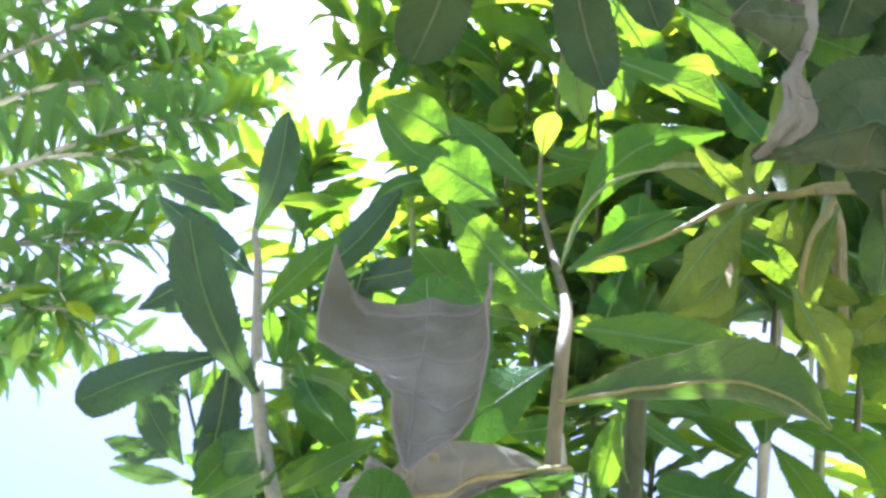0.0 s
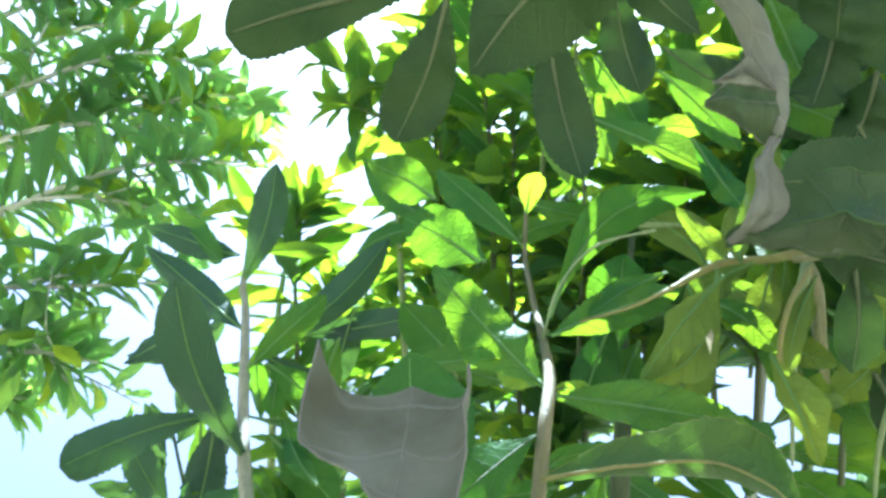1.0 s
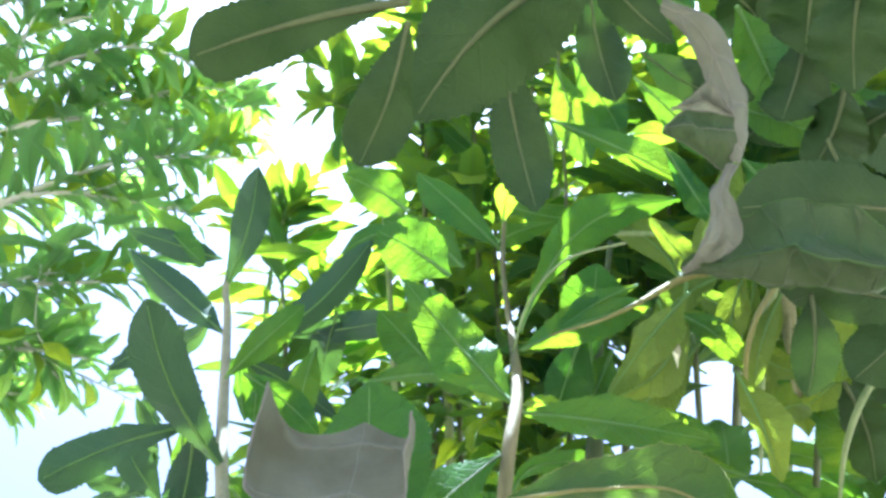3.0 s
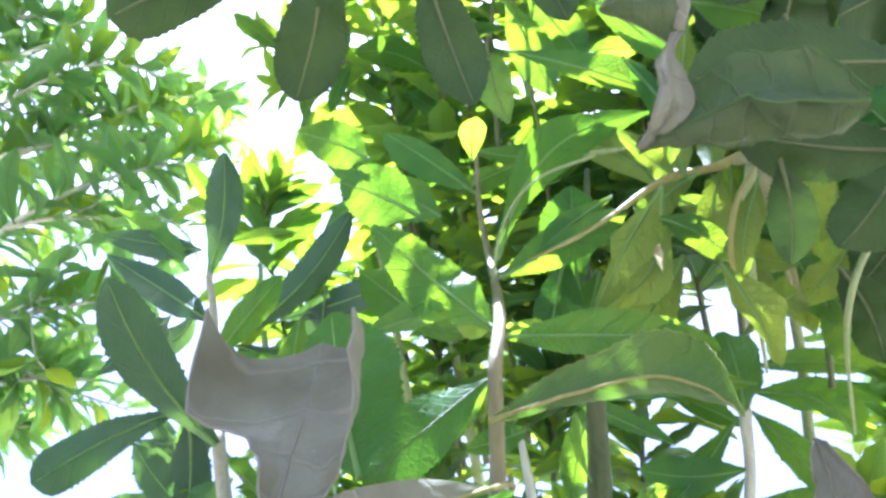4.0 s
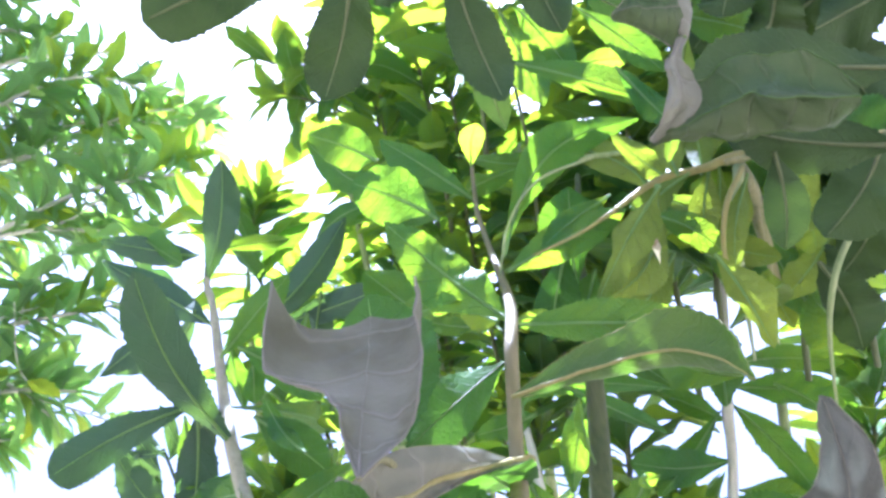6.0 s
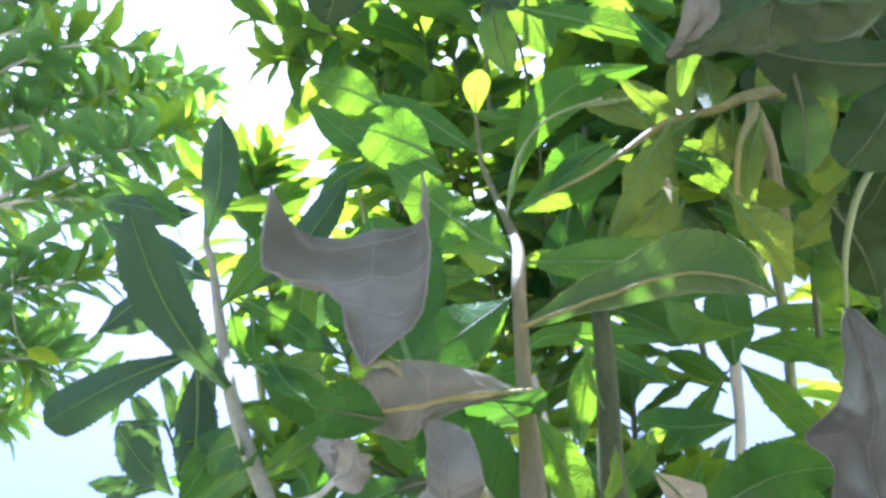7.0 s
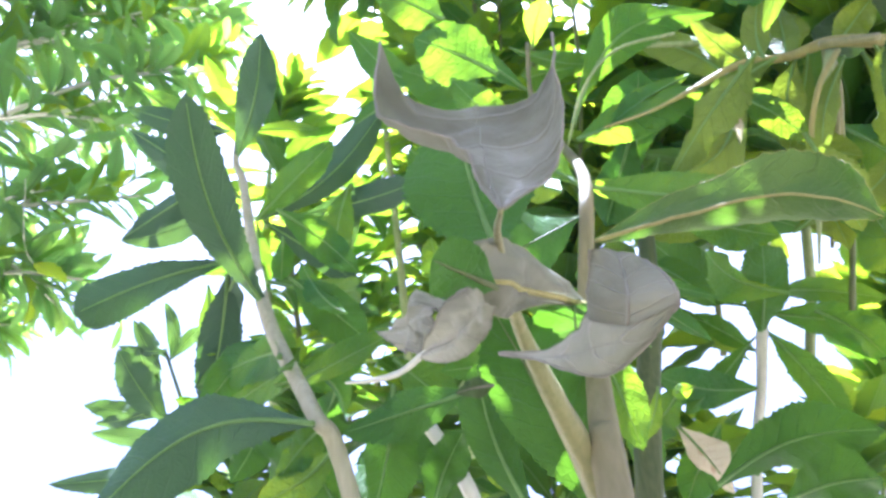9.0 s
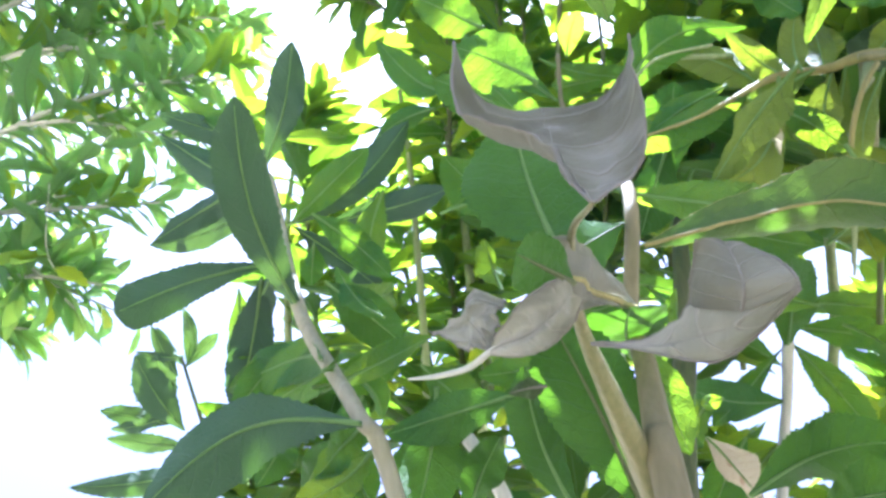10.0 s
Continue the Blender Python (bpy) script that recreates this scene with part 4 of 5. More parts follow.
warped_leaf(overhead_plant, [(0.1547, 0.1597, 0.5451), (0.1493, 0.1712, 0.5463), (0.1352, 0.1718, 0.5521), (0.1230, 0.1782, 0.5534), (0.1116, 0.1822, 0.5614), (0.0996, 0.1871, 0.5648)], [(0.1549, 0.1583, 0.5470), (0.1399, 0.1578, 0.5493), (0.1266, 0.1597, 0.5551), (0.1161, 0.1668, 0.5588), (0.1060, 0.1760, 0.5614), (0.0992, 0.1866, 0.5654)], [(0.1553, 0.1565, 0.5495), (0.1471, 0.1565, 0.5664), (0.1346, 0.1600, 0.5751), (0.1223, 0.1694, 0.5773), (0.1112, 0.1777, 0.5777), (0.0996, 0.1861, 0.5661)], mat=PALE, rib=THICK, rim=0.00025, bulge=(-0.16, 0.25), crumple=0.09, ribwide=.5, n=48, seed=14, label="broad crumpled grey-green leaf close overhead")
leaf(overhead_plant, (0.1912, 0.1955, 0.555), (0.1315, 0.1924, 0.5735), 0.0240, (0.5, 0.73, 0.466), mat=DARK_LEAF, wide=.5, blunt=3, fold=.2)
leaf(overhead_plant, (0.216, 0.198, 0.594), (0.123, 0.186, 0.592), 0.0331, (-0.111, 0.774, 0.623), blunt=4, wide=.6, mat=DARK_LEAF)
leaf(overhead_plant, (0.195, 0.209, 0.72), (0.182, 0.235, 0.683), 0.0370, (0.516, 0.771, 0.373), mat=DARK_LEAF)
leaf(overhead_plant, (0.182, 0.237, 0.75), (0.169, 0.28, 0.725), 0.0331, (0.536, 0.539, 0.651), mat=DARK_LEAF)
leaf(overhead_plant, (0.202, 0.212, 0.682), (0.195, 0.251, 0.662), 0.0334, (0.65, 0.427, 0.629), mat=DARK_LEAF)
leaf(overhead_plant, (0.311, 0.259, 0.723), (0.237, 0.277, 0.703), 0.0525, (0.084, 0.883, 0.461), mat=DARK_LEAF)
leaf(overhead_plant, (0.274, 0.295, 0.743), (0.299, 0.321, 0.674), 0.0529, (0.688, 0.557, 0.464), mat=DARK_LEAF)
leaf(overhead_plant, (0.226, 0.265, 0.752), (0.2, 0.303, 0.736), 0.0397, (0.518, 0.612, 0.598), mat=DARK_LEAF)
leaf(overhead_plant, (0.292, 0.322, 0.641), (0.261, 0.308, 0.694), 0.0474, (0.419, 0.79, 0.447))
leaf(overhead_plant, (0.245, 0.342, 0.749), (0.287, 0.371, 0.709), 0.0478, (0.42, 0.46, 0.782), mat=DARK_LEAF)
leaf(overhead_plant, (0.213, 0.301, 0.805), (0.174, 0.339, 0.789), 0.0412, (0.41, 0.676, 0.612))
leaf(overhead_plant, (0.268, 0.31, 0.624), (0.243, 0.359, 0.594), 0.0422, (0.679, 0.61, 0.409), mat=DARK_LEAF)
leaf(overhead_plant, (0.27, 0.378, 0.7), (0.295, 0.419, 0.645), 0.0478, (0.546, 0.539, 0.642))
leaf(overhead_plant, (0.193, 0.217, 0.76), (0.226, 0.244, 0.722), 0.0353, (0.397, 0.542, 0.74), mat=DARK_LEAF)
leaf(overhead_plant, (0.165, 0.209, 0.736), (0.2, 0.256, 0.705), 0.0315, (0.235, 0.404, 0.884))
leaf(overhead_plant, (0.183, 0.15, 0.682), (0.19, 0.193, 0.657), 0.0342, (0.461, 0.38, 0.802), wide=.6, mat=DARK_LEAF)
leaf(overhead_plant, (0.185, 0.172, 0.72), (0.189, 0.21, 0.701), 0.0360, (0.432, 0.37, 0.822), mat=DARK_LEAF, wide=.6)
leaf(overhead_plant, (0.164, 0.215, 0.762), (0.203, 0.247, 0.751), 0.0362, (-0.001, 0.309, 0.951), mat=DARK_LEAF)
leaf(overhead_plant, (0.229, 0.225, 0.68), (0.199, 0.253, 0.675), 0.0299, (0.506, 0.617, 0.602), mat=DARK_LEAF)
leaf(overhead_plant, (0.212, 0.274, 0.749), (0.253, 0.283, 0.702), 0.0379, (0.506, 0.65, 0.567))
leaf(overhead_plant, (0.099, 0.206, 0.775), (0.147, 0.246, 0.753), 0.0271, (0.05, 0.431, 0.901), mat=DARK_LEAF)
leaf(overhead_plant, (0.125, 0.227, 0.781), (0.159, 0.235, 0.769), 0.0278, (0.156, 0.548, 0.822))
leaf(overhead_plant, (-0.057, 0.221, 0.791), (-0.026, 0.241, 0.764), 0.0185, (0.093, 0.755, 0.649))
leaf(overhead_plant, (0.129, 0.304, 0.74), (0.163, 0.303, 0.738), 0.0161, (0.057, 0.674, 0.737), mat=YOUNG_LIT)
leaf(overhead_plant, (0.075, 0.279, 0.741), (0.082, 0.323, 0.714), 0.0253, (0.077, 0.523, 0.849), mat=DARK_LEAF)
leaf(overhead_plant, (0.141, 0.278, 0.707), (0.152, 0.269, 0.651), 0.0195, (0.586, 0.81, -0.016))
leaf(overhead_plant, (0.174, 0.254, 0.742), (0.201, 0.219, 0.756), 0.0331, (0.396, 0.576, 0.715), mat=DARK_LEAF)
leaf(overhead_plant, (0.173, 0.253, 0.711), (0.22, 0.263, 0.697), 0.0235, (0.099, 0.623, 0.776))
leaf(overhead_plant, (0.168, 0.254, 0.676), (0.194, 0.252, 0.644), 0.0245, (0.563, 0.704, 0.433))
leaf(overhead_plant, (0.199, 0.233, 0.67), (0.208, 0.238, 0.63), 0.0232, (0.613, 0.756, 0.23), mat=DARK_LEAF)
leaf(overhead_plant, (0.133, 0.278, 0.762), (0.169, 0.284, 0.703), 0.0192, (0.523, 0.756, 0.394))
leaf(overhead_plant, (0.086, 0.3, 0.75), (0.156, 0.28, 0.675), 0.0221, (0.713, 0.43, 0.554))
leaf(overhead_plant, (0.151, 0.302, 0.813), (0.196, 0.305, 0.774), 0.0324, (0.467, 0.664, 0.584), mat=DARK_LEAF)
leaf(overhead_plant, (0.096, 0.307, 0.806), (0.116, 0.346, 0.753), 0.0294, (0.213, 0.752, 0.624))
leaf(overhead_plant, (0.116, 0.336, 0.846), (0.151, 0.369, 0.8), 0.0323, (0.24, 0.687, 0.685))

# the plant right in front, half withered
front_plant = plant("weed_plant", 0.088, 0.312, "half-withered weed with grey curled leaves on a thick straw stalk")
stem(front_plant, [(0.088, 0.330, -0.020, 0.0043), (0.068, 0.305, 0.207, 0.0040), (0.039, 0.273, 0.390, 0.0048), (0.027, 0.2574, 0.431, 0.0044), (0.014, 0.235, 0.450, 0.0030), (0.004, 0.214, 0.463, 0.0018), (-0.003, 0.180, 0.466, 0.0010), (-0.0072, 0.1451, 0.4495, 0.0005)], mat=STALK_BROWN)
warped_leaf(front_plant, [(-0.0074, 0.1451, 0.4495), (-0.0103, 0.1495, 0.4613), (-0.0134, 0.1527, 0.4749), (-0.0279, 0.1552, 0.4836), (-0.0276, 0.1615, 0.5141)], [(-0.0072, 0.1451, 0.4495), (-0.0067, 0.1583, 0.4688), (-0.0049, 0.1725, 0.4905), (-0.0032, 0.1833, 0.5121)], [(-0.0068, 0.1451, 0.4495), (0.0025, 0.1478, 0.4589), (0.0075, 0.1479, 0.4675), (0.0094, 0.1488, 0.4840), (0.0106, 0.1488, 0.5005)], mat=WILTED, bulge=(0.16, 0.2), dip=(0.1, 0.05), crumple=0.03, ribwide=.3, rim=0.0003, label="grey withered leaf with two curled horns")
leaf(front_plant, (0.0007, 0.2094, 0.4821), (-0.0054, 0.2120, 0.5390), 0.0400, (0.102, 0.777, 0.621), blunt=3, wide=.5, fold=.12, sag=.03, wave=.15, twist=.1, bend=-.03, mat=DEEP)
warped_leaf(front_plant, [(-0.0227, 0.2035, 0.4500), (-0.0262, 0.2147, 0.4570), (-0.0313, 0.2360, 0.4706), (-0.0360, 0.2561, 0.4858)], [(-0.0227, 0.2033, 0.4502), (-0.0233, 0.2128, 0.4596), (-0.0240, 0.2287, 0.4718), (-0.0252, 0.2402, 0.4818)], [(-0.0225, 0.2033, 0.4503), (-0.0201, 0.2080, 0.4574), (-0.0173, 0.2143, 0.4658), (-0.0147, 0.2245, 0.4774)], mat=BLEACHED_LIT, bulge=(0.2, -0.25), crumple=0.1, ribwide=.25, seed=5, n=44, teeth=.04, label="pleated bleached leaf spread like a fan")
warped_leaf(front_plant, [(-0.0222, 0.2013, 0.4496), (-0.0202, 0.1924, 0.4501), (-0.0187, 0.1786, 0.4473), (-0.0168, 0.1638, 0.4424), (-0.0140, 0.1549, 0.4392)], [(-0.0224, 0.2017, 0.4489), (-0.0172, 0.1848, 0.4432), (-0.0139, 0.1695, 0.4389), (-0.0119, 0.1614, 0.4382), (-0.0112, 0.1561, 0.4390)], [(-0.0226, 0.2023, 0.4481), (-0.0176, 0.1890, 0.4406), (-0.0130, 0.1751, 0.4358), (-0.0101, 0.1645, 0.4353), (-0.0088, 0.1585, 0.4370)], mat=BLEACHED_LIT, bulge=(0.2, -0.25), crumple=0.03, ribwide=.25, seed=9, label="bleached leaf rolled like a scoop")
stem(front_plant, [(-0.0212, 0.1995, 0.4487, 0.0005), (-0.0228, 0.2030, 0.4490, 0.0008), (-0.0277, 0.2087, 0.4480, 0.0008), (-0.0350, 0.2172, 0.4502, 0.0007), (-0.0428, 0.2251, 0.4534, 0.0003)], mat=STALK_GREY)
warped_leaf(front_plant, [(0.0030, 0.1397, 0.4238), (0.0031, 0.1369, 0.4263), (0.0030, 0.1332, 0.4282), (0.0028, 0.1298, 0.4298)], [(0.0049, 0.1271, 0.4154), (0.0050, 0.1243, 0.4179), (0.0059, 0.1260, 0.4225), (0.0068, 0.1290, 0.4287)], [(0.0102, 0.1201, 0.4147), (0.0102, 0.1200, 0.4166), (0.0102, 0.1223, 0.4204), (0.0096, 0.1263, 0.4253)], mat=WILTED, bulge=(-0.12, -0.12), crumple=0.02, ribwide=.3, seed=3, label="pale grey withered leaf cupped like a hood")
warped_leaf(front_plant, [(-0.0098, 0.1557, 0.4262), (-0.0031, 0.1501, 0.4232), (0.0015, 0.1429, 0.4227), (0.0028, 0.1377, 0.4231), (0.0049, 0.1270, 0.4156), (0.0102, 0.1199, 0.4148)], [(-0.0098, 0.1558, 0.4261), (-0.0038, 0.1497, 0.4220), (-0.0002, 0.1384, 0.4170), (0.0024, 0.1323, 0.4150), (0.0057, 0.1261, 0.4131), (0.0102, 0.1200, 0.4147)], [(-0.0098, 0.1559, 0.4259), (-0.0048, 0.1499, 0.4218), (-0.0021, 0.1398, 0.4150), (0.0025, 0.1337, 0.4110), (0.0072, 0.1266, 0.4123), (0.0102, 0.1201, 0.4145)], mat=BLEACHED_LIT, bulge=(-0.1, -0.2), crumple=0.012, ribwide=.15, seed=4, label="bleached rolled lower half of the withered leaf")
warped_leaf(front_plant, [(0.0357, 0.2572, 0.4897), (0.0199, 0.2258, 0.4844), (0.0030, 0.1939, 0.4744), (-0.0075, 0.1778, 0.4653), (-0.0134, 0.1715, 0.4573)], [(0.0361, 0.2576, 0.4890), (0.0129, 0.2183, 0.4728), (-0.0018, 0.1870, 0.4581), (-0.0093, 0.1774, 0.4552), (-0.0141, 0.1720, 0.4548)], [(0.0362, 0.2582, 0.4882), (0.0133, 0.2191, 0.4696), (-0.0026, 0.1954, 0.4545), (-0.0098, 0.1823, 0.4515), (-0.0138, 0.1739, 0.4537)], mat=WILTED, rib=STALK_STRAW, bulge=(0.1, -0.1), crumple=0.03, rim=0.00004, ribwide=1.1, seed=6, label="taupe leaf turning pale, on a straw-coloured midrib")
leaf(front_plant, (0.0320, 0.2873, 0.4296), (0.0028, 0.2516, 0.4870), 0.0330, (0.165, 0.921, 0.352), wide=.55, fold=.3, bend=.02, twist=0, mat=DEEP, rib=RIB_DULL)
leaf(front_plant, (0.014, 0.301, 0.432), (-0.002, 0.281, 0.482), 0.0214, (-0.06, 0.933, 0.356), mat=DEEP)
leaf(front_plant, (-0.032, 0.313, 0.49), (-0.043, 0.322, 0.441), 0.0245, (0.2, 0.972, 0.127), mat=DEEP)
leaf(front_plant, (-0.004, 0.286, 0.474), (-0.053, 0.324, 0.476), 0.0189, (0.611, 0.787, 0.085), mat=DEEP)
warped_leaf(front_plant, [(0.1147, 0.2496, 0.4047), (0.1127, 0.2434, 0.4231), (0.1164, 0.2323, 0.4392), (0.1111, 0.2302, 0.4482), (0.1178, 0.2175, 0.4519), (0.1195, 0.2054, 0.4607), (0.1183, 0.1940, 0.4687)], [(0.1300, 0.2441, 0.4021), (0.1252, 0.2353, 0.4210), (0.1228, 0.2251, 0.4365), (0.1231, 0.2180, 0.4416), (0.1245, 0.2128, 0.4473), (0.1217, 0.2010, 0.4580), (0.1191, 0.1936, 0.4692)], [(0.1415, 0.2387, 0.3998), (0.1343, 0.2272, 0.4176), (0.1327, 0.2174, 0.4325), (0.1318, 0.2132, 0.4387), (0.1304, 0.2064, 0.4436), (0.1286, 0.1983, 0.4558), (0.1212, 0.1940, 0.4684)], mat=WITHERED, bulge=(0.2, -0.2), crumple=0.03, seed=31, label="dark grey withered leaf")
stem(front_plant, [(0.005, 0.403, 0.457, 0.0037), (-0.006, 0.399, 0.484, 0.0035), (-0.019, 0.397, 0.506, 0.0034)], mat=STALK_GREY)
leaf(front_plant, (0.014, 0.303, 0.438), (-0.002, 0.295, 0.47), 0.0149, (-0.409, 0.912, 0.035))
leaf(front_plant, (-0.021, 0.373, 0.452), (-0.003, 0.361, 0.487), 0.0197, (-0.252, 0.868, 0.427), mat=DEEP)
stem(front_plant, [(0.0385, 0.2720, 0.4860, 0.0012), (0.0452, 0.2691, 0.4925, 0.0011), (0.0361, 0.2576, 0.4890, 0.0009)], mat=STALK_STRAW)
leaf(front_plant, (-0.053, 0.35, 0.544), (-0.078, 0.371, 0.588), 0.0140, (0.128, 0.92, -0.37))
leaf(front_plant, (-0.012, 0.24, 0.489), (-0.016, 0.24, 0.509), 0.0108, (-0.324, 0.945, -0.04))
leaf(front_plant, (-0.061, 0.369, 0.462), (-0.078, 0.383, 0.498), 0.0228, (0.165, 0.949, -0.27), mat=DEEP)
leaf(front_plant, (-0.103, 0.441, 0.484), (-0.081, 0.404, 0.502), 0.0201, (0.251, 0.544, 0.8), mat=DEEP)
leaf(front_plant, (-0.043, 0.466, 0.532), (-0.013, 0.484, 0.502), 0.0298, (0.089, 0.811, 0.579), mat=DEEP)
leaf(front_plant, (-0.073, 0.5, 0.573), (-0.097, 0.523, 0.541), 0.0331, (0.25, 0.872, 0.421), mat=DEEP)
leaf(front_plant, (-0.057, 0.453, 0.499), (-0.024, 0.466, 0.53), 0.0256, (-0.532, 0.82, 0.209), mat=DEEP)
leaf(front_plant, (-0.125, 0.511, 0.562), (-0.146, 0.535, 0.527), 0.0294, (0.173, 0.855, 0.49), mat=DEEP)
leaf(front_plant, (-0.035, 0.49, 0.586), (0.011, 0.51, 0.551), 0.0294, (0.125, 0.776, 0.619))
leaf(front_plant, (0.082, 0.411, 0.514), (0.099, 0.437, 0.473), 0.0206, (0.413, 0.677, 0.609))
leaf(front_plant, (0.133, 0.453, 0.537), (0.112, 0.522, 0.525), 0.0244, (0.856, 0.33, 0.398))
leaf(front_plant, (0.175, 0.513, 0.532), (0.15, 0.542, 0.491), 0.0294, (0.596, 0.783, 0.179))

# weeds standing further back
back_weed = plant("weed_plant", 0.043, 1.001, "light green weed with a dense sunlit crown")
stem(back_weed, [(0.043, 1.001, -0.020, 0.0075), (0.041, 0.965, 0.297, 0.0069), (0.036, 0.897, 0.593, 0.0062), (0.034, 0.816, 0.704, 0.0056), (0.028, 0.737, 0.830, 0.0044), (0.022, 0.663, 0.965, 0.0032), (0.006, 0.593, 1.094, 0.0020)])
shoot(back_weed, [(0.021, 0.824, 0.694, 0.0037), (0.005, 0.740, 0.860, 0.0032), (0.003, 0.679, 0.977, 0.0023), (0.009, 0.583, 1.142, 0.0014)], 102, 0.074, 106, lit_share=.27)
shoot(back_weed, [(0.046, 0.823, 0.694, 0.0037), (0.044, 0.739, 0.861, 0.0032), (0.061, 0.659, 1.004, 0.0023), (0.052, 0.559, 1.175, 0.0014)], 102, 0.074, 107, lit_share=.27)
shoot(back_weed, [(0.009, 0.997, 0.712, 0.0044), (-0.023, 0.910, 0.830, 0.0037), (-0.049, 0.846, 0.953, 0.0026), (-0.045, 0.812, 1.050, 0.0015)], 95, 0.069, 108, lit_share=.27)
shoot(back_weed, [(-0.050, 0.998, 0.711, 0.0044), (-0.074, 0.933, 0.800, 0.0037), (-0.100, 0.887, 0.898, 0.0026), (-0.090, 0.854, 0.993, 0.0015)], 95, 0.069, 109, lit_share=.27)
back_weed_d = plant("weed_plant", -0.024, 0.968, "slim green weed with a light leafy top")
stem(back_weed_d, [(-0.024, 0.968, -0.020, 0.0065), (-0.025, 0.932, 0.293, 0.0060), (-0.025, 0.865, 0.587, 0.0054), (-0.025, 0.759, 0.733, 0.0042), (-0.031, 0.636, 0.868, 0.0029), (-0.038, 0.584, 0.939, 0.0021)])
shoot(back_weed_d, [(0.075, 0.995, 0.712, 0.0044), (0.080, 0.909, 0.831, 0.0037), (0.056, 0.844, 0.954, 0.0026), (0.033, 0.811, 1.051, 0.0015)], 95, 0.069, 110, lit_share=.2)
shoot(back_weed_d, [(0.010, 0.635, 0.868, 0.0029), (0.006, 0.583, 0.939, 0.0024), (0.004, 0.531, 1.011, 0.0018), (-0.001, 0.495, 1.093, 0.0012)], 44, 0.069, 111, lit_share=.6)
shoot(back_weed_d, [(0.005, 0.593, 0.840, 0.0028), (0.009, 0.544, 0.907, 0.0022), (0.010, 0.486, 1.004, 0.0017), (0.004, 0.429, 1.116, 0.0011)], 44, 0.069, 112, lit_share=.6)
shoot(back_weed_d, [(0.0153, 0.5272, 0.9899, 0.0022), (-0.0298, 0.4805, 0.9736, 0.0018), (-0.0706, 0.4746, 0.9859, 0.0014), (-0.1085, 0.4673, 1.0000, 0.0008)], 20, 0.062, 161, lit_share=.35)
shoot(back_weed_d, [(-0.0109, 0.5426, 0.9702, 0.0018), (-0.0441, 0.4968, 0.9515, 0.0014), (-0.0692, 0.4914, 0.9616, 0.001), (-0.0895, 0.4877, 0.9688, 0.0006)], 16, 0.062, 162, lit_share=.35)
back_weed_b = plant("weed_plant", 0.128, 0.887, "green weed with crowded leaves behind the middle stalk")
stem(back_weed_b, [(0.128, 0.887, -0.020, 0.0066), (0.126, 0.851, 0.287, 0.0061), (0.121, 0.786, 0.574, 0.0055), (0.119, 0.715, 0.672, 0.0050), (0.129, 0.632, 0.802, 0.0039), (0.141, 0.565, 0.928, 0.0029), (0.135, 0.494, 1.059, 0.0018)])
shoot(back_weed_b, [(0.086, 0.722, 0.663, 0.0033), (0.101, 0.633, 0.802, 0.0028), (0.118, 0.565, 0.927, 0.0020), (0.082, 0.474, 1.087, 0.0012)], 95, 0.081, 113, lit_share=.27)
shoot(back_weed_b, [(0.133, 0.671, 0.648, 0.0031), (0.154, 0.597, 0.782, 0.0026), (0.177, 0.534, 0.902, 0.0019), (0.190, 0.453, 1.046, 0.0011)], 95, 0.081, 114, lit_share=.42, bare=.25)
shoot(back_weed_b, [(0.172, 0.619, 0.632, 0.0029), (0.201, 0.561, 0.763, 0.0025), (0.220, 0.502, 0.877, 0.0018), (0.244, 0.426, 1.014, 0.0011)], 95, 0.081, 115, lit_share=.42, bare=.25)
shoot(back_weed_b, [(0.089, 0.758, 0.529, 0.0031), (0.102, 0.687, 0.629, 0.0026), (0.125, 0.646, 0.721, 0.0019), (0.162, 0.632, 0.790, 0.0011)], 85, 0.081, 116, lit_share=.27, bare=.3)
shoot(back_weed_b, [(0.057, 0.551, 0.813, 0.0026), (0.055, 0.490, 0.896, 0.0021), (0.044, 0.443, 0.995, 0.0016), (0.037, 0.392, 1.099, 0.0011)], 48, 0.074, 117, lit_share=.5)
shoot(back_weed_b, [(0.091, 0.480, 0.824, 0.0024), (0.099, 0.424, 0.902, 0.0019), (0.113, 0.388, 0.968, 0.0015), (0.120, 0.350, 1.053, 0.0010)], 48, 0.074, 118, lit_share=.5)
back_weed_c = plant("weed_plant", 0.299, 0.714, "dark green weed crowding the shaded side")
stem(back_weed_c, [(0.299, 0.714, -0.020, 0.0053), (0.297, 0.681, 0.273, 0.0049), (0.293, 0.619, 0.546, 0.0044), (0.291, 0.541, 0.653, 0.0040), (0.293, 0.480, 0.771, 0.0032), (0.295, 0.427, 0.877, 0.0024), (0.312, 0.381, 0.974, 0.0015)])
shoot(back_weed_c, [(0.228, 0.518, 0.601, 0.0024), (0.238, 0.455, 0.704, 0.0021), (0.256, 0.409, 0.800, 0.0015), (0.276, 0.349, 0.916, 0.0009)], 95, 0.086, 119, bare=.24, lit_share=.25)
shoot(back_weed_c, [(0.263, 0.467, 0.585, 0.0022), (0.268, 0.402, 0.675, 0.0018), (0.281, 0.363, 0.762, 0.0013), (0.310, 0.316, 0.876, 0.0008)], 95, 0.086, 120, bare=.24, lit_share=.25)
shoot(back_weed_c, [(0.311, 0.466, 0.586, 0.0022), (0.309, 0.401, 0.675, 0.0018), (0.315, 0.362, 0.762, 0.0013), (0.338, 0.301, 0.896, 0.0008)], 95, 0.086, 121, bare=.24, lit_share=.25)
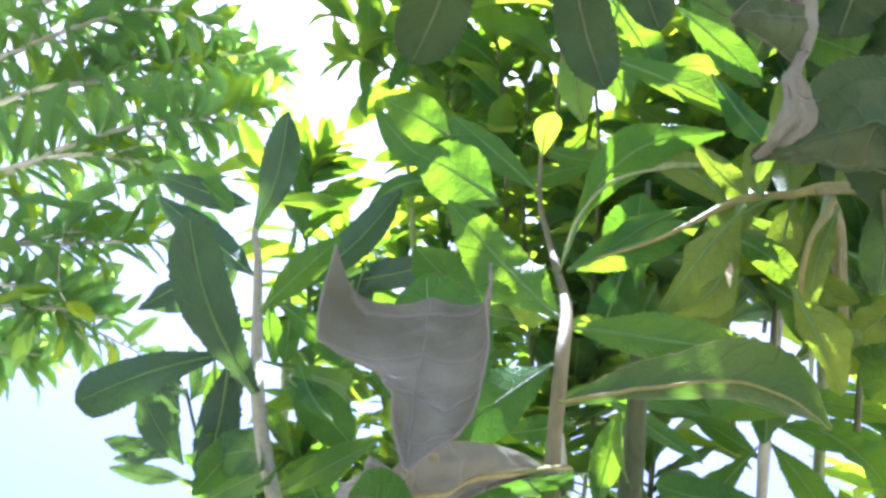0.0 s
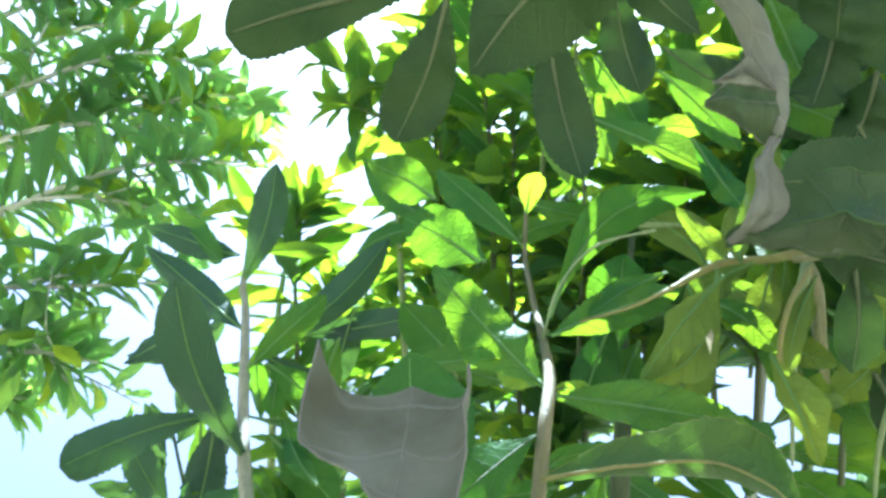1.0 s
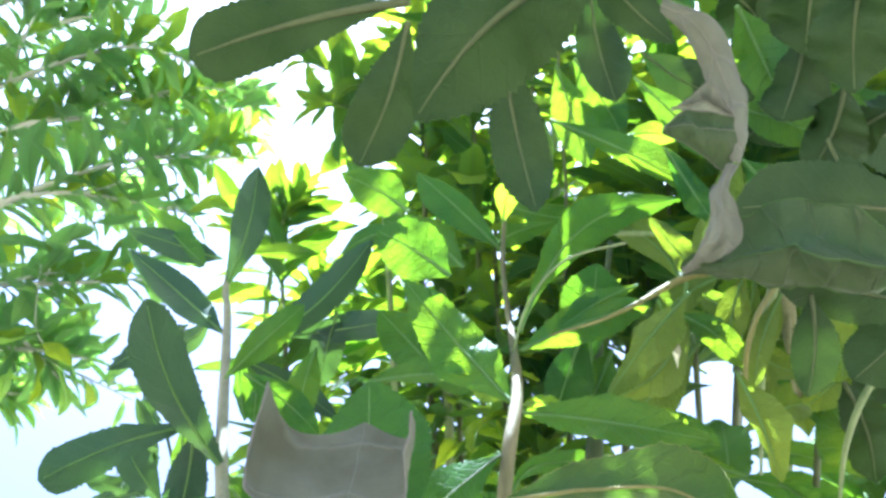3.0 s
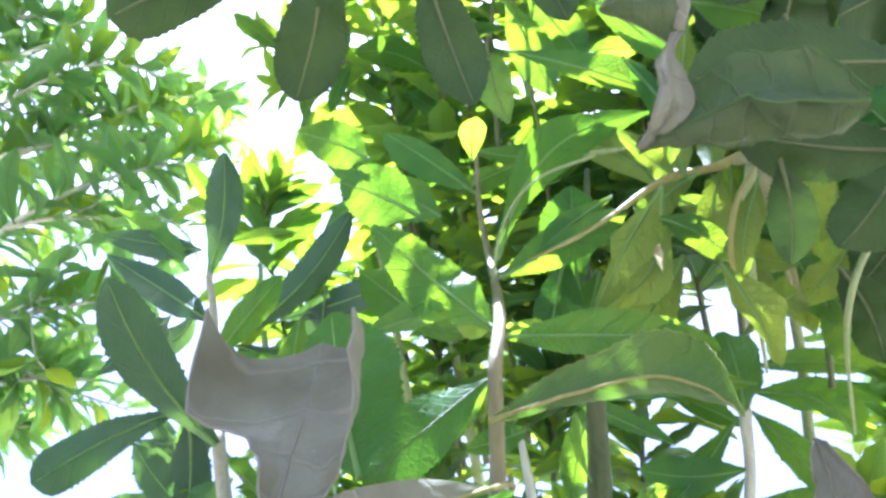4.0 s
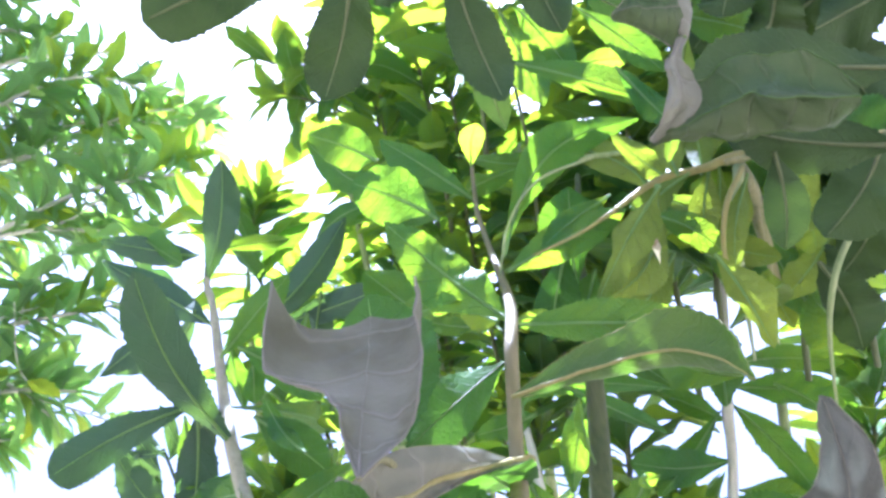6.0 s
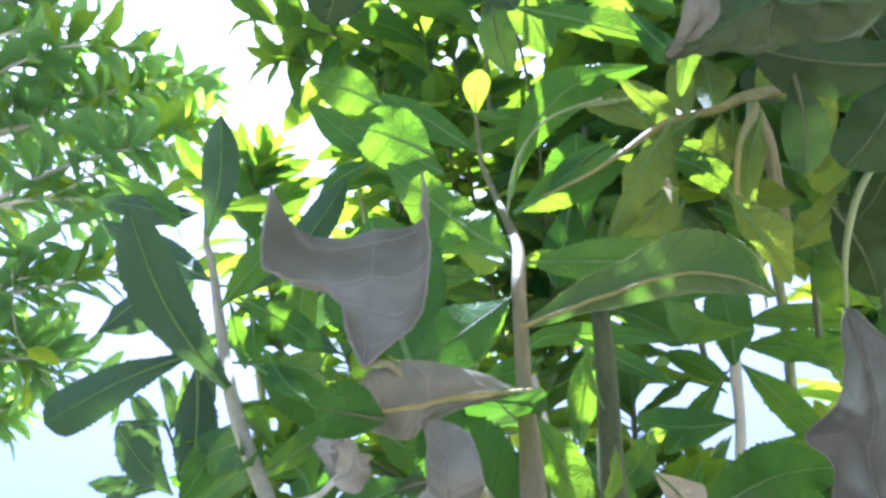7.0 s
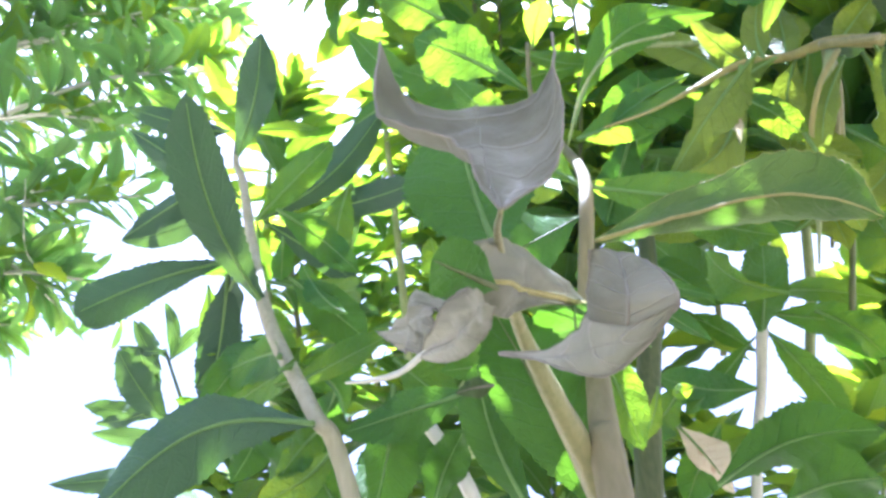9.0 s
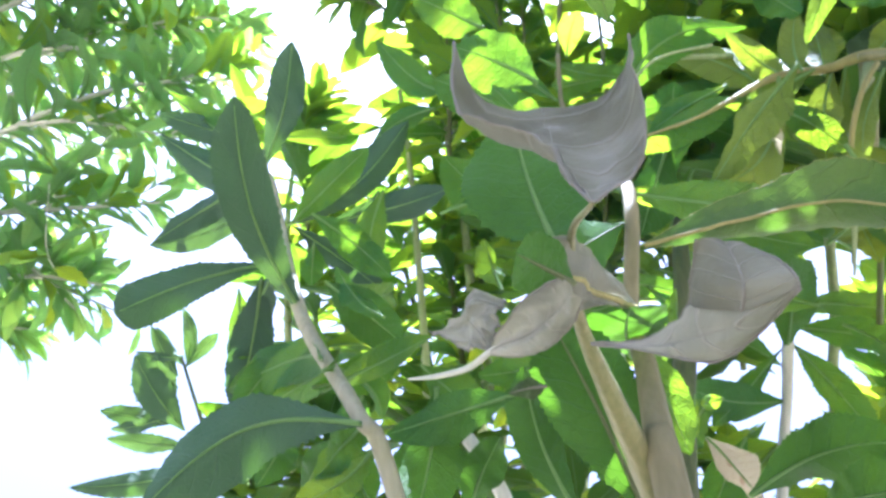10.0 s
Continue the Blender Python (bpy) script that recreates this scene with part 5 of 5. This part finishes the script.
shoot(back_weed_c, [(0.261, 0.668, 0.649, 0.0031), (0.253, 0.577, 0.773, 0.0026), (0.271, 0.501, 0.877, 0.0018), (0.278, 0.395, 1.023, 0.0010)], 89, 0.086, 122, bare=.24, lit_share=.25)

# the bushy weed on the open side
bushy_weed = plant("bushy_weed", -0.834, 1.250, "bushy light green weed with many leafy side shoots")
stem(bushy_weed, [(-0.834, 1.250, -0.020, 0.0132), (-0.823, 1.220, 0.248, 0.0121), (-0.802, 1.163, 0.496, 0.0110), (-0.770, 0.989, 0.734, 0.0103), (-0.754, 0.832, 0.983, 0.0082), (-0.705, 0.674, 1.249, 0.0054), (-0.686, 0.588, 1.452, 0.0032)], mat=STALK_GREY)
shoot(bushy_weed, [(-0.663, 0.754, 0.885, 0.0046), (-0.520, 0.715, 0.902, 0.0036), (-0.405, 0.703, 0.900, 0.0026), (-0.314, 0.724, 0.920, 0.0013)], 51, 0.080, 123, mat=STALK_GREY, lit_share=.12, twigs=3, slim=True)
shoot(bushy_weed, [(-0.702, 0.757, 0.967, 0.0049), (-0.564, 0.721, 1.013, 0.0038), (-0.438, 0.704, 1.034, 0.0028), (-0.301, 0.742, 1.032, 0.0014)], 51, 0.080, 124, mat=STALK_GREY, lit_share=.12, twigs=3, slim=True)
shoot(bushy_weed, [(-0.741, 0.742, 1.073, 0.0051), (-0.595, 0.709, 1.116, 0.0040), (-0.471, 0.687, 1.144, 0.0029), (-0.333, 0.731, 1.166, 0.0015)], 51, 0.080, 125, mat=STALK_GREY, lit_share=.12, twigs=3, slim=True)
shoot(bushy_weed, [(-0.706, 0.706, 1.121, 0.0051), (-0.560, 0.667, 1.172, 0.0040), (-0.450, 0.641, 1.206, 0.0029), (-0.358, 0.659, 1.265, 0.0015)], 51, 0.080, 126, mat=STALK_GREY, lit_share=.12, twigs=3, slim=True)
bushy_weed_b = plant("bushy_weed", -1.109, 1.493, "bushy light green weed reaching up with thin shoots")
stem(bushy_weed_b, [(-1.109, 1.493, -0.020, 0.0159), (-1.089, 1.462, 0.255, 0.0146), (-1.052, 1.404, 0.510, 0.0132), (-0.972, 1.142, 0.867, 0.0123), (-0.907, 0.896, 1.237, 0.0099), (-0.817, 0.700, 1.555, 0.0064)], mat=STALK_GREY)
shoot(bushy_weed_b, [(-0.891, 0.933, 1.153, 0.0062), (-0.672, 0.872, 1.233, 0.0049), (-0.496, 0.842, 1.270, 0.0035), (-0.263, 0.847, 1.294, 0.0018)], 51, 0.080, 127, mat=STALK_GREY, lit_share=.12, twigs=3, slim=True)
shoot(bushy_weed_b, [(-0.890, 0.959, 1.117, 0.0062), (-0.671, 0.908, 1.183, 0.0049), (-0.495, 0.879, 1.220, 0.0035), (-0.253, 0.876, 1.254, 0.0018)], 51, 0.080, 128, mat=STALK_GREY, lit_share=.12, twigs=3, slim=True)
shoot(bushy_weed_b, [(-0.850, 0.828, 1.295, 0.0062), (-0.675, 0.773, 1.368, 0.0049), (-0.544, 0.739, 1.412, 0.0035), (-0.392, 0.754, 1.423, 0.0018)], 51, 0.080, 129, mat=STALK_GREY, lit_share=.12, twigs=3, slim=True)
shoot(bushy_weed_b, [(-0.851, 0.776, 1.367, 0.0062), (-0.676, 0.731, 1.425, 0.0049), (-0.571, 0.709, 1.455, 0.0035), (-0.473, 0.729, 1.459, 0.0018)], 51, 0.080, 130, mat=STALK_GREY, lit_share=.12, twigs=3, slim=True)
bushy_weed_c = plant("bushy_weed", -0.697, 1.129, "bushy light green weed with low spreading shoots")
stem(bushy_weed_c, [(-0.697, 1.129, -0.020, 0.0103), (-0.693, 1.099, 0.245, 0.0095), (-0.687, 1.043, 0.489, 0.0086), (-0.679, 0.887, 0.703, 0.0079), (-0.656, 0.770, 0.864, 0.0066), (-0.669, 0.690, 1.058, 0.0042), (-0.672, 0.619, 1.240, 0.0029)], mat=STALK_GREY)
shoot(bushy_weed_c, [(-0.625, 0.747, 0.809, 0.0044), (-0.519, 0.731, 0.830, 0.0034), (-0.432, 0.729, 0.831, 0.0025), (-0.367, 0.744, 0.826, 0.0013)], 43, 0.080, 131, mat=STALK_GREY, lit_share=.08, twigs=3, slim=True)
shoot(bushy_weed_c, [(-0.625, 0.725, 0.839, 0.0044), (-0.532, 0.716, 0.850, 0.0034), (-0.451, 0.718, 0.846, 0.0025), (-0.392, 0.763, 0.801, 0.0013)], 43, 0.080, 132, mat=STALK_GREY, lit_share=.08, twigs=0, slim=True)
shoot(bushy_weed_c, [(-0.629, 0.808, 0.811, 0.0046), (-0.563, 0.799, 0.822, 0.0036), (-0.516, 0.802, 0.817, 0.0026), (-0.474, 0.824, 0.821, 0.0014)], 59, 0.080, 133, mat=STALK_GREY, lit_share=.08, twigs=0, slim=True)
shoot(bushy_weed_c, [(-0.781, 0.661, 1.353, 0.0057), (-0.620, 0.630, 1.394, 0.0044), (-0.500, 0.608, 1.421, 0.0032), (-0.413, 0.645, 1.454, 0.0017)], 43, 0.080, 134, mat=STALK_GREY, lit_share=.08, twigs=3, slim=True)
shoot(bushy_weed_c, [(-0.777, 0.804, 1.158, 0.0057), (-0.616, 0.758, 1.218, 0.0044), (-0.472, 0.732, 1.252, 0.0032), (-0.324, 0.773, 1.277, 0.0017)], 43, 0.080, 135, mat=STALK_GREY, lit_share=.08, twigs=3, slim=True)

# low growth between the stalks
shoot(left_back, [(-0.083, 0.689, 0.470, 0.0022), (-0.092, 0.650, 0.530, 0.0018), (-0.108, 0.638, 0.586, 0.0014), (-0.120, 0.622, 0.629, 0.0007)], 59, 0.081, 136)
shoot(left_back, [(-0.166, 0.711, 0.480, 0.0023), (-0.167, 0.678, 0.530, 0.0018), (-0.176, 0.663, 0.572, 0.0014), (-0.181, 0.655, 0.603, 0.0007)], 51, 0.081, 137)
shoot(middle_plant, [(-0.004, 0.688, 0.464, 0.0022), (-0.008, 0.645, 0.531, 0.0018), (-0.013, 0.635, 0.582, 0.0014), (-0.019, 0.622, 0.621, 0.0007)], 59, 0.081, 138)
shoot(back_weed_b, [(0.117, 0.537, 0.696, 0.0018), (0.123, 0.456, 0.806, 0.0016), (0.120, 0.402, 0.913, 0.0012), (0.131, 0.356, 1.011, 0.0007)], 76, 0.065, 139, lit_share=.42)
shoot(back_weed_b, [(0.197, 0.517, 0.688, 0.0018), (0.199, 0.439, 0.795, 0.0015), (0.194, 0.387, 0.899, 0.0011), (0.203, 0.343, 0.994, 0.0007)], 76, 0.065, 140, lit_share=.2)
shoot(back_weed_b, [(0.080, 0.626, 0.709, 0.0021), (0.072, 0.550, 0.813, 0.0018), (0.077, 0.489, 0.931, 0.0013), (0.071, 0.423, 1.055, 0.0008)], 76, 0.065, 141, lit_share=.42)
shoot(back_weed_d, [(0.088, 0.981, 0.646, 0.0028), (0.114, 0.821, 0.874, 0.0024), (0.160, 0.716, 1.055, 0.0018), (0.176, 0.632, 1.227, 0.0011)], 85, 0.074, 142, lit_share=.42)
shoot(back_weed_d, [(0.156, 0.933, 0.622, 0.0026), (0.186, 0.782, 0.836, 0.0023), (0.232, 0.683, 1.008, 0.0017), (0.258, 0.605, 1.171, 0.0010)], 85, 0.074, 143, lit_share=.42)
shoot(back_weed_d, [(0.005, 0.978, 0.659, 0.0028), (0.028, 0.858, 0.829, 0.0024), (0.056, 0.794, 0.952, 0.0018), (0.063, 0.734, 1.091, 0.0011)], 85, 0.074, 144, lit_share=.42)
shoot(back_weed_c, [(0.248, 0.700, 0.773, 0.0024), (0.266, 0.650, 0.843, 0.0021), (0.291, 0.614, 0.927, 0.0015), (0.315, 0.557, 1.059, 0.0009)], 76, 0.074, 145, lit_share=0.40)
shoot(back_weed_c, [(0.306, 0.647, 0.755, 0.0022), (0.316, 0.606, 0.813, 0.0019), (0.342, 0.574, 0.893, 0.0014), (0.366, 0.528, 1.009, 0.0009)], 76, 0.074, 146, lit_share=0.40)
shoot(back_weed_c, [(0.363, 0.608, 0.719, 0.0021), (0.367, 0.570, 0.774, 0.0018), (0.394, 0.540, 0.848, 0.0013), (0.414, 0.499, 0.959, 0.0008)], 76, 0.074, 147, lit_share=0.30)
shoot(right_plant, [(0.133, 0.688, 0.453, 0.0018), (0.140, 0.656, 0.501, 0.0015), (0.154, 0.652, 0.543, 0.0011), (0.155, 0.639, 0.581, 0.0007)], 51, 0.074, 148, lit_share=.25)
shoot(right_plant, [(0.190, 0.687, 0.449, 0.0018), (0.193, 0.656, 0.497, 0.0015), (0.206, 0.654, 0.535, 0.0011), (0.209, 0.649, 0.561, 0.0007)], 51, 0.074, 149, lit_share=.25)
shoot(right_plant, [(0.276, 0.632, 0.434, 0.0016), (0.279, 0.603, 0.478, 0.0014), (0.292, 0.591, 0.514, 0.0010), (0.303, 0.585, 0.540, 0.0006)], 51, 0.074, 150, lit_share=.25)
shoot(front_plant, [(0.065, 0.579, 0.443, 0.0013), (0.064, 0.552, 0.483, 0.0011), (0.067, 0.552, 0.519, 0.0010), (0.067, 0.543, 0.552, 0.0006)], 41, 0.065, 151)
shoot(bushy_weed, [(-0.598, 0.738, 0.991, 0.0042), (-0.459, 0.699, 1.043, 0.0035), (-0.352, 0.688, 1.073, 0.0025), (-0.237, 0.700, 1.088, 0.0014)], 38, 0.077, 152, mat=STALK_GREY, lit_share=.2, slim=True, twigs=1)
shoot(bushy_weed_b, [(-0.696, 0.803, 1.158, 0.0049), (-0.535, 0.761, 1.212, 0.0040), (-0.399, 0.740, 1.240, 0.0028), (-0.282, 0.756, 1.249, 0.0016)], 38, 0.077, 153, mat=STALK_GREY, lit_share=.2, slim=True, twigs=1)
shoot(bushy_weed_b, [(-0.403, 0.741, 1.238, 0.0024), (-0.342, 0.733, 1.248, 0.0020), (-0.277, 0.734, 1.246, 0.0016), (-0.220, 0.763, 1.239, 0.0008)], 34, 0.069, 154, mat=STALK_GREY, lit_share=.25, slim=True)
shoot(bushy_weed, [(-0.356, 0.688, 1.072, 0.0021), (-0.306, 0.692, 1.083, 0.0018), (-0.265, 0.703, 1.118, 0.0015), (-0.210, 0.695, 1.128, 0.0007)], 34, 0.069, 155, mat=STALK_GREY, lit_share=.25, slim=True)
shoot(bushy_weed, [(-0.450, 0.641, 1.206, 0.0022), (-0.385, 0.632, 1.217, 0.0018), (-0.332, 0.650, 1.226, 0.0015), (-0.286, 0.671, 1.213, 0.0008)], 30, 0.069, 156, mat=STALK_GREY, lit_share=.25, slim=True)

# a few more leaves close to the eye and on the low weed
warped_leaf(overhead_plant, [(0.1220, 0.1647, 0.6158), (0.1164, 0.1643, 0.6164), (0.1106, 0.1636, 0.6175), (0.1040, 0.1637, 0.6175), (0.0968, 0.1673, 0.6128)], [(0.1210, 0.1655, 0.6098), (0.1153, 0.1653, 0.6102), (0.1096, 0.1649, 0.6108), (0.1031, 0.1643, 0.6117), (0.0956, 0.1655, 0.6102)], [(0.1232, 0.1726, 0.6070), (0.1191, 0.1768, 0.6013), (0.1116, 0.1737, 0.6056), (0.1036, 0.1708, 0.6097), (0.0971, 0.1688, 0.6125)], mat=PALE, rib=RIB_GREY, bulge=(-0.2, 0.2), crumple=0.06, ribwide=.2, seed=19, n=36, label="dull grey-green withered leaf hanging under a pale fold")
leaf(left_plant, (-0.0904, 0.3653, 0.6187), (-0.0495, 0.3928, 0.5929), 0.0194, (-0.171, 0.828, 0.534), blunt=3, wide=.5, fold=.25)
leaf(left_plant, (-0.0519, 0.3730, 0.6391), (-0.0618, 0.3900, 0.5980), 0.0192, (-0.138, 0.821, 0.554), blunt=3, wide=.5, fold=.25)
leaf(left_plant, (-0.0832, 0.3691, 0.5774), (-0.0452, 0.3687, 0.5393), 0.0241, (-0.170, 0.871, 0.460), blunt=3, wide=.5, fold=.2, mat=DEEP)
leaf(left_plant, (-0.1038, 0.3768, 0.6209), (-0.0590, 0.3592, 0.6597), 0.0185, (-0.191, 0.780, 0.596), blunt=3.2, wide=.5, fold=.25)
leaf(middle_plant, (0.0445, 0.2973, 0.5459), (0.0239, 0.3018, 0.5239), 0.0105, (0.091, 0.863, 0.497), blunt=3, wide=.5, fold=.3)
leaf(front_plant, (-0.0056, 0.1753, 0.4507), (-0.0198, 0.1620, 0.4506), 0.0132, (0.082, 0.852, 0.517), blunt=4, wide=.55, fold=.12, sag=.02, wave=.2, twist=0, bend=0, mat=DEEP, rib=RIB_DULL)
leaf(front_plant, (0.0008, 0.2586, 0.4637), (-0.0117, 0.2574, 0.4614), 0.0071, (0.083, 0.919, 0.386), blunt=1.6, wide=.35, fold=.3, mat=PALE, rib=RIB_GREY, label="small dull grey leaf")
leaf(middle_plant, (0.0034, 0.2885, 0.6726), (-0.0326, 0.2845, 0.6956), 0.0235, (-0.061, 0.774, 0.631), blunt=2.4, wide=.45, fold=.15, wave=.25)
warped_leaf(overhead_plant, [(0.1174, 0.1708, 0.5994), (0.1100, 0.1703, 0.5868), (0.1067, 0.1707, 0.5762), (0.1019, 0.1744, 0.5663), (0.0977, 0.1821, 0.5628)], [(0.1194, 0.1707, 0.5994), (0.1113, 0.1685, 0.5858), (0.1098, 0.1691, 0.5751), (0.1068, 0.1733, 0.5661), (0.0981, 0.1823, 0.5625)], [(0.1214, 0.1708, 0.5993), (0.1145, 0.1686, 0.5874), (0.1158, 0.1702, 0.5768), (0.1139, 0.1740, 0.5667), (0.0990, 0.1825, 0.5622)], mat=WILTED, bulge=(0.15, -0.2), crumple=0.05, ribwide=.3, seed=17, n=40, label="grey withered strip hanging below a curled leaf")
# leaf added almost edge-on to keep the sun off the stalk below
leaf(middle_plant, (0.0410, 0.2920, 0.4880), (0.0260, 0.2360, 0.4780), 0.0280, (0.05, 0.2, 0.98), fold=.1, sag=.02, twist=0, wave=.15, mat=DEEP)
stem(leaning_plant, [(0.0536, 0.2993, 0.5949, 0.0005), (0.0623, 0.2843, 0.6156, 0.0007), (0.0814, 0.2808, 0.6363, 0.0007), (0.1124, 0.2831, 0.6477, 0.0008)], mat=STALK)
stem(leaning_plant, [(0.1734, 0.2665, 0.6132, 0.0013), (0.1580, 0.2698, 0.5923, 0.0012), (0.1552, 0.2848, 0.5710, 0.0010), (0.1671, 0.2901, 0.5448, 0.0005)], mat=STALK_STRAW)
leaf(leaning_plant, (0.1732, 0.2644, 0.6074), (0.1562, 0.2810, 0.5676), 0.0115, (0.433, 0.689, 0.581), blunt=3.2, wide=.5, fold=.5, mat=OLIVE)
leaf(leaning_plant, (0.1295, 0.2850, 0.6083), (0.1592, 0.2894, 0.5816), 0.0151, (0.372, 0.716, 0.591), blunt=3, wide=.5, fold=.3)
leaf(leaning_plant, (0.1501, 0.2827, 0.6271), (0.1539, 0.2722, 0.6594), 0.0143, (0.366, 0.644, 0.671), blunt=3, wide=.5, fold=.4, mat=OLIVE)
leaf(leaning_plant, (0.1167, 0.2907, 0.6275), (0.0768, 0.3007, 0.6081), 0.0137, (0.242, 0.728, 0.642), blunt=3, wide=.5, fold=.35)
leaf(low_weed, (-0.2906, 0.8100, 0.7684), (-0.3462, 0.8086, 0.7770), 0.0094, (-0.341, 0.835, 0.432), blunt=2.4, wide=.5, fold=.2, teeth=.12, mat=HAZED_SLATE)
leaf(low_weed, (-0.2775, 0.8053, 0.7738), (-0.2896, 0.7799, 0.8129), 0.0125, (-0.309, 0.831, 0.462), blunt=2.4, wide=.5, fold=.2, teeth=.12, mat=HAZED_SLATE)
leaf(low_weed, (-0.2930, 0.8651, 0.6871), (-0.3829, 0.8641, 0.6992), 0.0212, (-0.353, 0.872, 0.338), blunt=2.4, wide=.5, fold=.2, teeth=.12, mat=HAZED_SLATE)
leaf(low_weed, (-0.3189, 0.8496, 0.7130), (-0.3777, 0.8577, 0.7080), 0.0150, (-0.364, 0.861, 0.356), blunt=2.4, wide=.5, fold=.2, teeth=.12, mat=HAZED_SLATE)
leaf(left_plant, (-0.1209, 0.3923, 0.5971), (-0.1466, 0.4640, 0.5477), 0.0243, (-0.287, 0.854, 0.434), blunt=3, wide=.5, fold=.15, sag=.04, mat=HAZED_SLATE)
leaf(left_plant, (-0.0981, 0.3938, 0.5564), (-0.1421, 0.4359, 0.5350), 0.0211, (-0.274, 0.875, 0.400), blunt=3, wide=.5, fold=.2)
leaf(left_plant, (-0.0891, 0.3699, 0.5191), (-0.0443, 0.3689, 0.5332), 0.0188, (-0.177, 0.894, 0.412), blunt=3, wide=.5, fold=.2)

# unseen tall weeds added beside and behind the eye, arching over it to shade the rest
def unseen_shade_weed(x, y, ends, seed, leaves=25, size=0.198):
    owner = plant("unseen_shade_weed", x, y, "unseen tall arching weed, added so its leafy top shades the others")
    for k, (ex, ey, ez) in enumerate(ends):
        mx, my = x + 0.3 * (ex - x), y + 0.3 * (ey - y)
        shoot(owner, [(x, y, -0.02, 0.008), (x + 0.05 * (ex - x), y + 0.05 * (ey - y), 0.6, 0.006), (mx, my, ez - 0.2, 0.005), (0.4 * mx + 0.6 * ex, 0.4 * my + 0.6 * ey, ez, 0.004), (ex, ey, ez + 0.02, 0.002)], leaves, size, seed + k, bare=0.58)
    return owner


def shade_canopy_ends(x0, x1, y0, y1, seed):
    rnd = random.Random(seed)
    return [(x0 + (x1 - x0) * (i + 0.5) / 2 + rnd.uniform(-0.05, 0.05), y0 + (y1 - y0) * (j + 0.5) / 3 + rnd.uniform(-0.05, 0.05), 1.95 + rnd.uniform(-0.08, 0.14) + 0.55 * max(0.0, y0 + (y1 - y0) * (j + 0.5) / 3 - 0.5)) for i in range(2) for j in range(3)][:5 + seed % 2]


for k, (fx, fy, x0, x1, y0, y1) in enumerate([
    (0.75, -0.7, -0.02, 0.2, 0.36, 0.56), (1.0, 0.05, 0.3, 0.8, 0.05, 0.75), (0.9, -0.35, 0.2, 0.7, -0.1, 0.5), (-0.85, -0.25, -0.5, 0.0, 0.0, 0.5),
    (1.15, 0.4, 0.1, 0.6, 0.35, 0.9), (-1.0, 0.1, -0.5, 0.0, 0.4, 0.95),
    (-0.35, -0.8, -0.3, 0.2, 0.3, 0.9), (-0.65, -0.6, -0.35, 0.15, 0.1, 0.7), (-1.1, 0.3, -0.4, 0.1, 0.4, 0.85),
    (-1.0, -0.1, -0.3, 0.15, 0.3, 0.7), (1.3, 0.6, 0.15, 0.6, 0.6, 1.05), (-1.25, 0.4, -0.3, 0.1, 0.45, 0.8),
    (-1.3, 0.15, -0.25, 0.1, 0.5, 0.85), (-1.4, 0.7, -0.55, -0.1, 0.75, 1.25), (1.2, 0.1, 0.1, 0.4, 0.15, 0.55), (1.35, 0.35, 0.2, 0.6, 0.4, 0.85),
    (-1.6, 0.9, -0.6, -0.1, 0.7, 1.1)]):
    unseen_shade_weed(fx, fy, shade_canopy_ends(x0, x1, y0, y1, 900 + 2 * k), 900 + 20 * k)
# unseen small-leaved sprigs placed to shade the lower stalk and a leaf beside it
unseen_shade_weed(0.72, -0.62, [(0.075, 0.41, 1.27), (0.05, 0.375, 1.25), (0.068, 0.43, 1.3), (0.06, 0.36, 1.22)], 1300, leaves=75, size=0.06)
